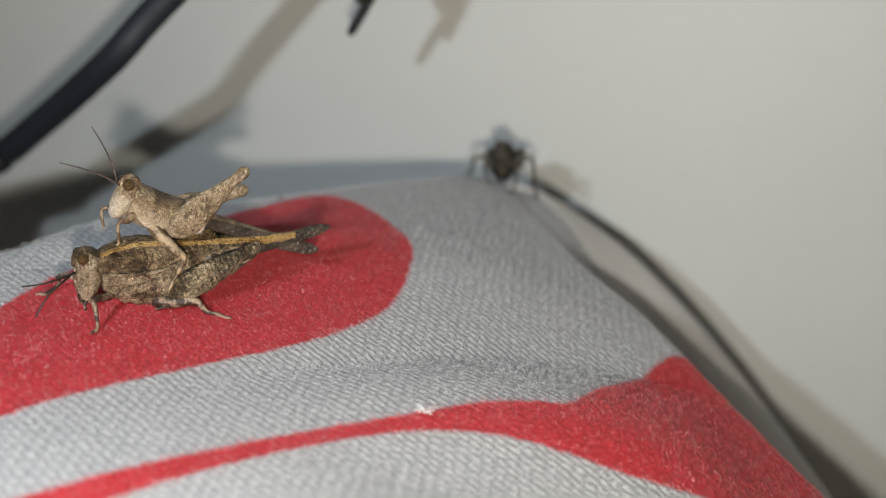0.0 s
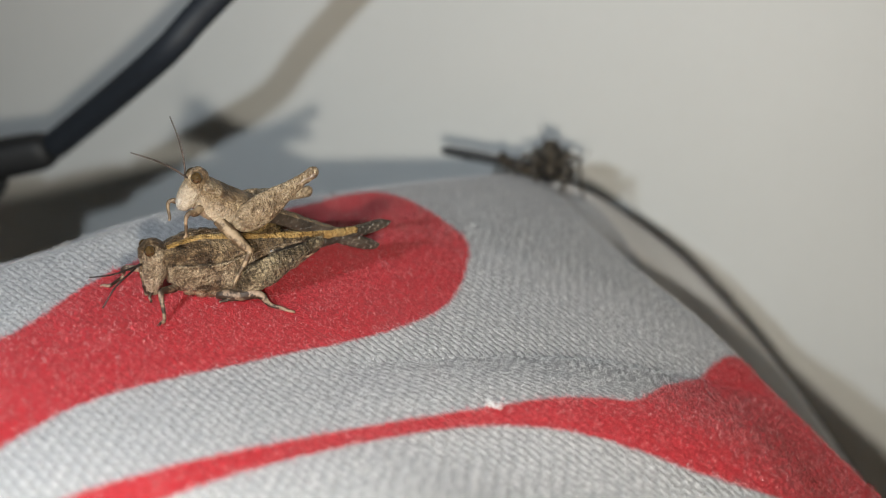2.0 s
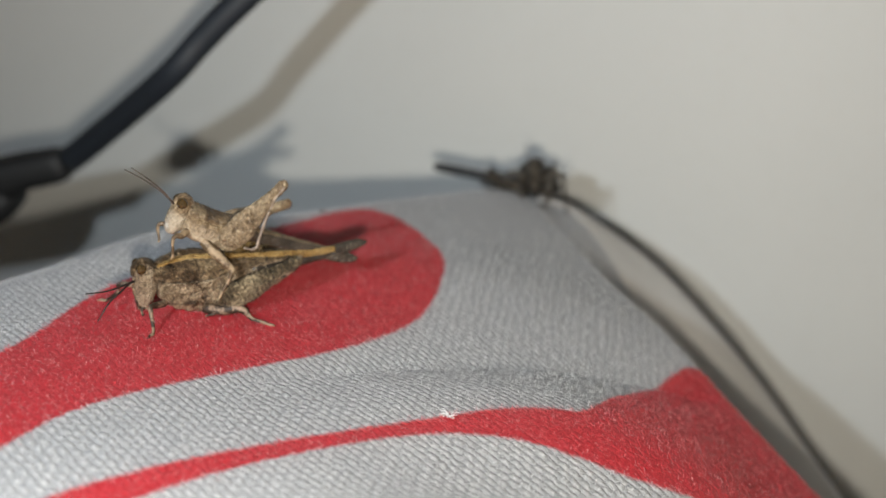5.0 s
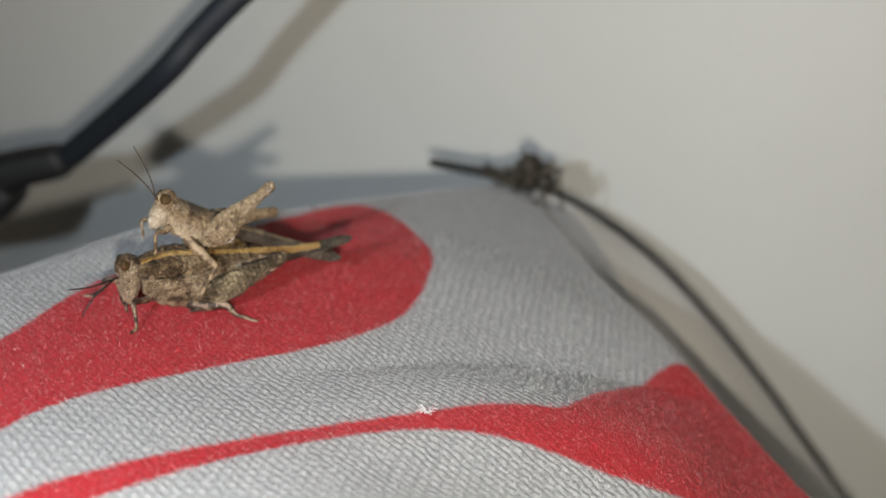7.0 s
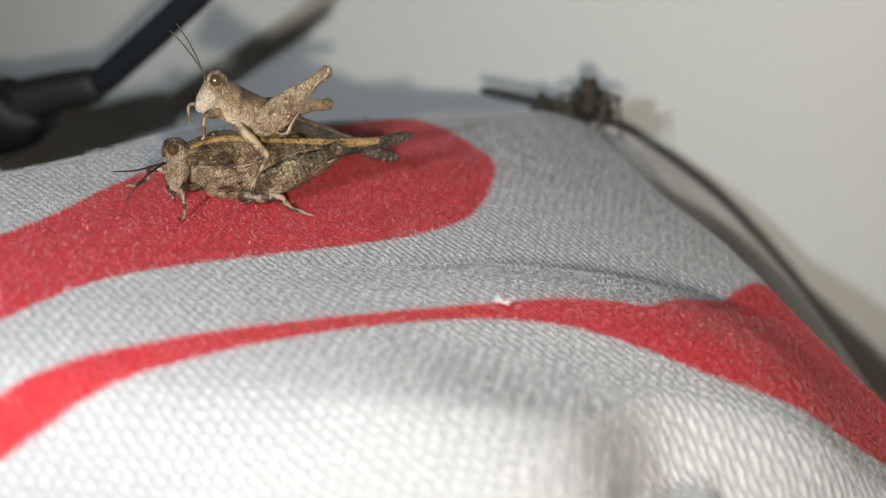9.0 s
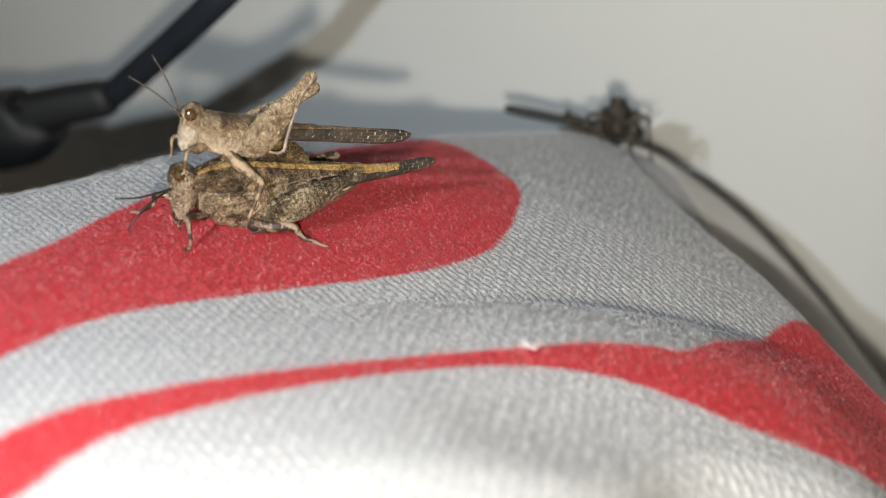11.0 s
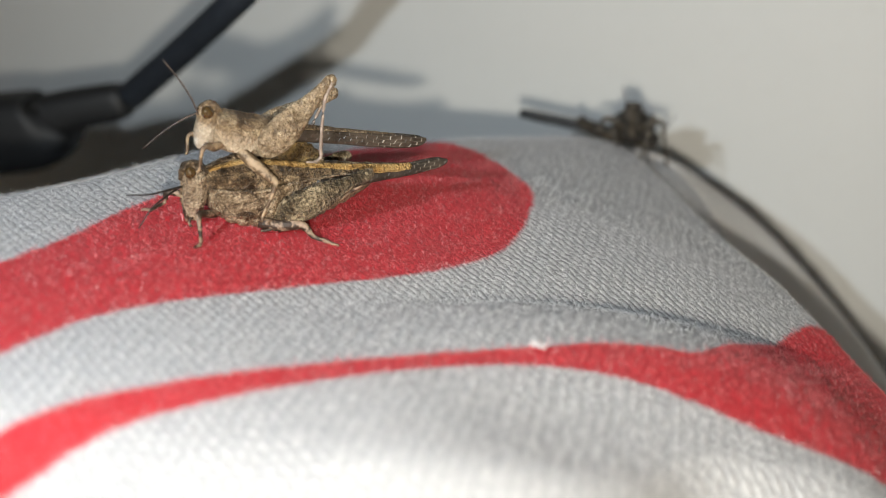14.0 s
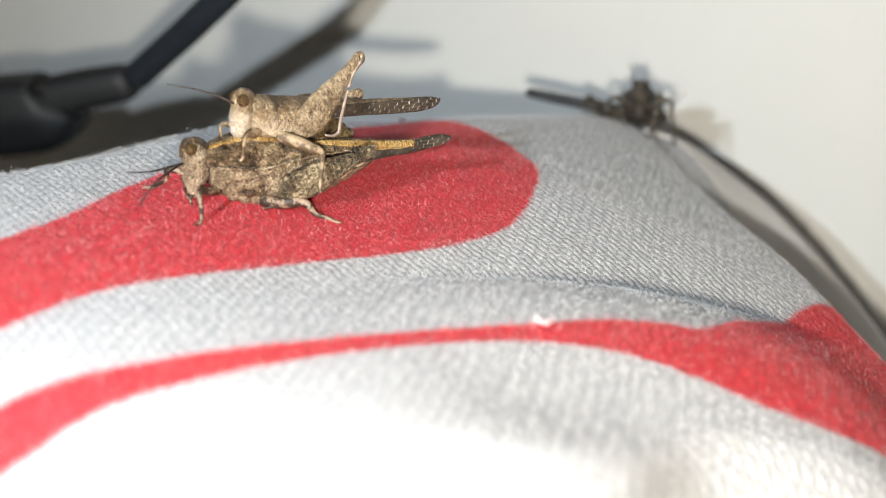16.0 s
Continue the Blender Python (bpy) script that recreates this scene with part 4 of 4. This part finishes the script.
def build_sentinel():
    """Head on, reared up on its front legs, tail let down behind the edge; the origin is between the shoulders."""
    h = thing("groundhopper", "sooty dark groundhopper facing outwards on the cushion's edge", "insect", S_AT, "groundhoppers")

    g = 1.26

    def k(rows):
        return [tuple(v * g for v in r) for r in rows]

    def floor_at(x, y):
        return ground_z(S_AT, x * g, y * g) / g + .05

    lofted("abdomen", k([(.9, 0, -.8, .68, .75), (0, 0, -1.0, .90, 1.1), (-1.2, 0, -1.2, .85, 1.0), (-2.4, 0, -1.5, .6, .6), (-3.6, 0, -2.1, .3, .3), (-4.1, 0, -2.4, .1, .1)]), D_SKIN, h, "", sides=24, n=6, rough=.07, grain=2.4, ridged=.05)
    lofted("pronotum", k([(1.0, 0, .05, .50, .25), (.5, 0, -.05, .64, .34), (-.4, 0, -.2, .70, .36), (-1.6, 0, -.45, .55, .3), (-3.2, 0, -1.1, .34, .2), (-5.0, 0, -2.1, .12, .1)]), D_BROWN, h, "sooty brown shield", sides=26, n=7, rough=.06, grain=2.4, keel=.14)
    for sd in (1, -1):
        lofted("side_lobe", k([(.8, .55 * sd, -.45, .12, .35), (.2, .70 * sd, -.6, .13, .52), (-.5, .76 * sd, -.6, .12, .45), (-1.0, .74 * sd, -.55, .06, .2)]), D_SKIN, h, "", sides=16, n=6, rough=.06, grain=3)
        lofted("wing", k([(-1.2, .5 * sd, -.45, .1, .3), (-3.0, .35 * sd, -1.2, .12, .3), (-5.0, .2 * sd, -2.25, .1, .25), (-6.0, .14 * sd, -2.8, .04, .1)]), D_WING, h, "", sides=12, n=5)
    head = lofted("head", k([(1.18, 0, .86, .16, .14), (1.2, 0, .76, .40, .34), (1.24, 0, .3, .40, .44), (1.3, 0, -.3, .48, .46), (1.36, 0, -.8, .44, .40), (1.36, 0, -1.15, .30, .26), (1.34, 0, -1.3, .1, .1)]), D_SKIN, h, "", sides=20, n=5, rough=.06, grain=2.6, up=(1, 0, 0))
    lofted("face_ridge", k([(1.68, 0, .35, .10, .07), (1.80, 0, -.2, .11, .08), (1.78, 0, -.7, .13, .08), (1.65, 0, -1.1, .14, .08)]), D_BROWN, head, "", sides=8, n=5, up=(1, 0, 0))
    for sd in (1, -1):
        ball("eye", (1.34 * g, .34 * sd * g, .62 * g), .21 * g, EYE_D, head, "glossy dark eye", (.95, .85, 1.05))
        tip = (1.9, -.95, 2.3) if sd < 0 else (2.3, .6, 1.2)
        feeler("antenna", (1.7, .16 * sd, .05), [(1.9, .3 * sd, .6), tuple(.5 * (a + b) for a, b in zip((1.9, .3 * sd, .6), tip)), tip], h, .045)
        fz = floor_at(2.1, .75 * sd)
        limb("front_leg", k([(.7, .5 * sd, -.8, .2, .2), (1.3, .95 * sd, -.62, .17, .18), (1.75, 1.05 * sd, -.75, .13, .13), (1.95, .9 * sd, -1.4, .09, .09), (2.0, .8 * sd, .5 * (fz - 1.4), .085, .085), (2.05, .75 * sd, fz + .1, .09, .08), (2.3, .72 * sd, fz, .06, .05)]), D_LEG, h, "banded dark leg")
        fz = floor_at(.4, 2.3 * sd)
        limb("middle_leg", k([(.1, .7 * sd, -.9, .22, .22), (.2, 1.3 * sd, -.55, .19, .2), (.3, 1.8 * sd, -.6, .14, .14), (.4, 2.0 * sd, .5 * (fz - .9), .09, .09), (.42, 2.15 * sd, fz + .12, .09, .08), (.7, 2.35 * sd, fz + .02, .06, .05)]), D_LEG, h, "banded dark leg")
        fem = lofted("hind_femur", k([(-.8, .75 * sd, -1.3, .22, .3), (-1.3, .92 * sd, -1.1, .32, .5), (-2.1, 1.0 * sd, -1.1, .30, .45), (-3.1, 1.05 * sd, -1.2, .24, .34), (-3.6, 1.05 * sd, -1.25, .2, .26), (-3.75, 1.05 * sd, -1.25, .08, .1)]), D_BROWN, h, "stout jumping thigh", sides=16, n=5, rough=.06)
        spiny("hind_shank", k([(-3.5, 1.1 * sd, -1.35, .1, .1), (-2.8, 1.2 * sd, -1.9, .08, .08), (-1.9, 1.25 * sd, -2.5, .08, .08)]), D_LEG, fem)
    return h


build_sentinel()


def build_lander():
    h = thing("groundhopper", "black-winged groundhopper alighting on the cushion's far edge", "insect", Matrix.Translation(plan(0.7, 15.3, -5.0)), "groundhoppers")
    lofted("abdomen", [(2.4, 0, .6, .45, .45), (1.6, 0, .55, .52, .5), (.4, 0, .55, .5, .48), (-1.0, 0, .65, .4, .36), (-2.4, 0, .8, .28, .28), (-3.2, 0, .9, .12, .15)], D_BROWN, h, "", sides=20, n=6, rough=.08, grain=2)
    lofted("pronotum", [(2.5, 0, .98, .45, .22), (1.6, 0, .95, .58, .30), (.4, 0, .95, .52, .25), (-1.5, 0, 1.0, .36, .18), (-3.6, 0, 1.04, .25, .15), (-5.0, 0, 1.06, .1, .08)], D_BROWN, h, "dull brown shield", sides=20, n=6, rough=.07, grain=2.2, keel=.1)
    head = lofted("head", [(2.3, 0, .7, .55, .6), (2.75, 0, .72, .6, .7), (3.1, 0, .6, .5, .62), (3.35, 0, .5, .26, .34)], D_SKIN, h, "", sides=18, n=5, rough=.07, grain=2.4)
    for sd in (1, -1):
        ball("eye", (2.85, .45 * sd, 1.2), .26, EYE_D, head, "", (1, .8, 1))
        feeler("antenna", (3.25, .2 * sd, .9), [(3.6, .3 * sd, 1.6), (3.75 + .7 * (sd < 0), .5 * sd, 2.9 + .3 * (sd < 0))], h, .04)
        lofted("wing_case", [(-.3, .52 * sd, .9, .1, .3), (-2.4, .38 * sd, .88, .12, .32), (-4.6, .28 * sd, .92, .13, .36), (-6.6, .2 * sd, .97, .13, .37), (-7.6, .15 * sd, 1.0, .09, .32), (-7.9, .14 * sd, 1.02, .05, .22)], D_WING, h, "long black folded wing", sides=14, n=6)
        fem = lofted("hind_femur", [(.6, .62 * sd, .3, .2, .26), (0, .74 * sd, .50, .24, .38), (-1.2, .72 * sd, .76, .21, .32), (-2.4, .66 * sd, 1.06, .17, .23), (-2.95, .62 * sd, 1.34, .2, .26), (-3.15, .62 * sd, 1.38, .08, .1)], D_BROWN, h, "mottled jumping thigh", sides=14, n=5, rough=.06)
        spiny("hind_shank", [(-2.9, 1.05 * sd, 1.25, .1, .1), (-1.8, 1.15 * sd, .65, .08, .08), (-.6, 1.25 * sd, .2, .08, .08)], D_LEG, fem)
        limb("middle_leg", [(.8, .7 * sd, .5, .24, .24), (.5, 1.4 * sd, .9, .16, .16), (.4, 1.9 * sd, .3, .11, .11), (.1, 2.2 * sd, .05, .08, .07)], D_LEG, h)
        limb("front_leg", [(2.0, .6 * sd, .5, .22, .22), (2.5, 1.2 * sd, .8, .15, .15), (2.7, 1.6 * sd, .2, .1, .1), (3.0, 1.8 * sd, -.1, .08, .07)], D_LEG, h)
    # each hind wing is a fan of four stiff blades that slide over one another
    hind = []
    for sd in (1, -1):
        for blade in range(4):
            bm = bmesh.new()
            ln = 6.0 - 0.45 * blade
            rows = []
            for i in range(4):
                a = radians(-6.5 + 13 * i / 3)
                rows.append([bm.verts.new(Vector((-math.cos(a) * ln * f * (1 - .04 * (i in (0, 3)) * (f > .9)), sd * math.sin(a) * ln * f, .03 * (i % 2) + .02 * blade)) * MM) for f in (0.04, .35, .7, .92, 1.0)])
            for r, r2 in zip(rows, rows[1:]):
                for j in range(4):
                    bm.faces.new((r[j], r[j + 1], r2[j + 1], r2[j]))
            bmesh.ops.solidify(bm, geom=bm.faces[:], thickness=0.00003)
            ob = part("hind_wing", bm, HINDWING, h, "thin smoky hind wing blade")
            hind.append((ob, sd, blade))
    return h, hind


lander, lander_wings = build_lander()

# ---------------------------------------------------------------- small things on the cloth


def lint():
    bm = bmesh.new()
    rng = random.Random(3)
    for i in range(18):
        p = Vector((rng.gauss(0, .15), rng.gauss(0, .11), .05))
        keys = []
        d = Vector((rng.gauss(0, .25), rng.gauss(0, .2), rng.uniform(.02, .22)))
        for j in range(4):
            q = p + d * (j / 3) + Vector((rng.gauss(0, .05), rng.gauss(0, .05), .06 * math.sin(j)))
            keys.append((*q, .022, .022))
        loft(bm, keys, sides=4, n=2)
    ob = part("lint", bm, FIBRE_W, None)
    ob.matrix_world = Matrix.Translation(plan(-0.16, 7.95, float(cloth_height(-0.16, 7.95))))
    tagged(ob, "tiny tuft of white lint on the cushion", "lint")


def speck(x, y, r):
    bm = bmesh.new()
    bmesh.ops.create_icosphere(bm, subdivisions=2, radius=1.0)
    for v in bm.verts:
        n = 1 + .35 * noise.noise(v.co * 1.7)
        v.co = Vector((v.co.x * 1.7, v.co.y, v.co.z * .7)) * r * n * MM
    ob = part("crumb", bm, SPECK, None)
    ob.matrix_world = Matrix.Translation(plan(x, y, float(cloth_height(x, y)) + r * .0006 / K))
    tagged(ob, "dark crumb of dirt on the cushion", "crumb")


lint()
speck(-1.95, 12.75, 0.13)
fuzz(cushion)

# ---------------------------------------------------------------- what moves

# seconds, hip forward and up (mm), pitch up, turn to the lens, thigh and shank angles
RIDER = [
    (0.0, 1.90, 5.06, 26.5, 0, 2, 14), (1.0, 1.86, 5.04, 26.5, 0, 2, 14), (2.0, 1.87, 5.04, 26.5, 0, -3, 10), (3.0, 1.86, 5.02, 26.5, 0, -3, 10), (3.5, 1.96, 5.02, 24.0, 0, -2, 12), (4.2, 1.89, 5.03, 24.5, 0, 4, 16),
    (6.3, 1.93, 5.15, 25.5, 0, 8, 30), (6.6, 1.90, 5.12, 26.0, 0, 7, 28), (7.0, 1.94, 5.07, 26.0, 0, 3, 14), (8.0, 1.88, 4.97, 26.5, 0, 3, 14), (8.7, 1.98, 4.94, 27.0, 0, 4, 16),
    (9.8, 2.6, 5.2, 17.0, 0, 1, 20), (10.8, 3.18, 5.29, 8.8, 0, -2, 18), (11.0, 3.19, 5.29, 8.8, 0, -2, 20), (11.5, 3.16, 5.27, 10.8, 0, 0, 36), (12.0, 3.07, 5.24, 11.2, 0, -5, 58), (12.5, 3.16, 5.24, 10.0, 0, -4, 30),
    (13.0, 3.0, 5.21, 10.4, 0, -3, 44), (13.5, 3.0, 5.20, 10.3, 0, -4, 42), (14.0, 2.98, 5.18, 10.2, 0, -4, 38), (14.5, 2.99, 5.18, 8.2, 0, -5, 40), (14.7, 2.7, 5.1, 7.0, 4, -8, 46), (15.0, 2.0, 4.88, 6.0, 9, -12, 50), (15.5, 1.5, 4.78, 5.0, 11, -6, 24), (16.0, 1.5, 4.83, 5.8, 12, -8, 26)]
# seconds, rise and swing of the near feeler, then of the far one
FEELERS = [(0, 4, -8, 48, 8), (0.5, 6, -8, 50, 8), (1, 2, -8, 46, 8), (1.5, 6, -8, 56, 8), (2, 6, -8, 56, 8), (2.5, 18, -8, 50, 8), (3, 22, -8, 48, 8), (3.5, 28, -8, 58, 8), (4.2, 22, -8, 16, 8), (6.3, 30, -8, 22, 8), (6.5, 29, -8, 20, 8), (7, 28, -8, 49, 8), (7.5, 33, -8, 50, 8), (8, 32, -8, 48, 8), (8.7, 33, -8, 42, 8), (10.8, 37, -8, 63, 8), (11, 35, -8, 62, 8), (11.3, -20, -8, -14, 8), (11.5, 18, -8, 51, 8), (11.7, 48, -8, 73, 8), (12, -12, -8, 59, 8), (12.5, 51, -8, 78, 8), (12.8, -26, -8, -48, 8), (13, 34, -8, 32, 8), (13.3, 57, -8, 72, 8), (13.5, 55, -8, 50, 8), (14, 52, -8, -41, 8), (14.3, 53, -8, 69, 8), (14.5, -28, -8, -21, 8), (14.7, 12, -8, 9, 8), (14.9, -27, -8, -24, 8), (15.3, -22, -8, -18, 8), (15.5, 19, -8, 45, 8), (16, 18, -8, 16, 8)]


def far_thigh(t):
    return float(np.interp(t, [0, 4.2, 6.3, 8.7, 10.8, 14.5, 15.3, 16], [-24, -24, -32, -34, -18, -18, -36, -36]))


def spread(t):
    """The near middle leg swings out as he settles lower on her back."""
    return float(np.interp(t, [14.4, 15.2], [0, 26]))


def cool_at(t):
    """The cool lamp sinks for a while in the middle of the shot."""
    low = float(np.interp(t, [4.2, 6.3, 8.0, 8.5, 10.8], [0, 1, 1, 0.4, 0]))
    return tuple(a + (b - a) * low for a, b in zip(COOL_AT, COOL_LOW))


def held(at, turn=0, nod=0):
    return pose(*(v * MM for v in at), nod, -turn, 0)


def motions():
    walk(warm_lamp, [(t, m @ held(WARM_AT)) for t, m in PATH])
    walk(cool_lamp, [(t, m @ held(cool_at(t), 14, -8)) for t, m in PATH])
    walk(male, [(t, F_AT @ pose(x * MM, 0.05 * MM, z * MM, 0, 0, turn) @ pose(0, 0, 0, 0, -pitch, 0)) for t, x, z, pitch, turn, th, sh in RIDER])
    for fem, sd in male_femurs:
        # the far thigh lies lower than the near one
        walk(fem, [(t, pose(0, .95 * sd * MM, 0, 0, th + (0 if sd > 0 else far_thigh(t)), 0)) for t, x, z, pitch, turn, th, sh in RIDER])
    for shank, (fem, sd) in zip(male_shanks, male_femurs):
        walk(shank, [(t, pose(-2.42 * MM, .22 * sd * MM, 3.52 * MM, 0, sh - 34, 0)) for t, x, z, pitch, turn, th, sh in RIDER])
    for (an, sd), (ri, sw) in zip(male_feelers, ((1, 2), (3, 4))):
        walk(an, [(r[0], pose(3.36 * MM, .2 * sd * MM, .95 * MM, 0, -r[ri], r[sw] * sd)) for r in FEELERS])
    for ob, root, name in male_legs:
        part_of = 1.5 if name == "front_leg" else 0.6
        walk(ob, [(t, pose(*(v * MM for v in root), spread(t) if name == "middle_leg" and root[1] > 0 else 0, max(0, pitch - 10) * part_of, 0)) for t, x, z, pitch, turn, th, sh in RIDER])
    turn = -12.0
    rest = Matrix.Translation(plan(0.66, 15.75, -5.16)) @ pose(0, 0, 0, 0, 0, turn)
    walk(lander, [(0.0, Matrix.Translation(plan(-0.45, 15.45, -1.9)) @ pose(0, 0, 0, 0, 0, turn) @ pose(0, 0, 0, 0, -60, 0)), (0.1, Matrix.Translation(plan(0.35, 15.4, -4.75)) @ pose(0, 0, 0, 0, -4, turn)),
                  (0.2, rest @ pose(0, 0, .35 * MM, 0, 22, 0)), (0.3, rest @ pose(0, 0, .25 * MM, 0, 19, 0)), (0.5, rest @ pose(0, 0, .2 * MM, 0, 17, 0)), (0.6, rest @ pose(0, 0, 0, 0, 6, 0)), (16.0, rest @ pose(0, 0, 0, 0, 5, 0))])
    for w, sd, blade in lander_wings:
        up = [(0.0, 1.0, 75), (0.1, 0.9, -62), (0.2, 0.25, -62), (0.3, 0.0, -62), (16.0, 0.0, -62)]
        walk(w, [(t, pose(.4 * MM, .18 * sd * MM, (.86 + .2 * a) * MM, a * sd * roll, 0, -a * sd * (40 + 12 * blade))) for t, a, roll in up])


motions()
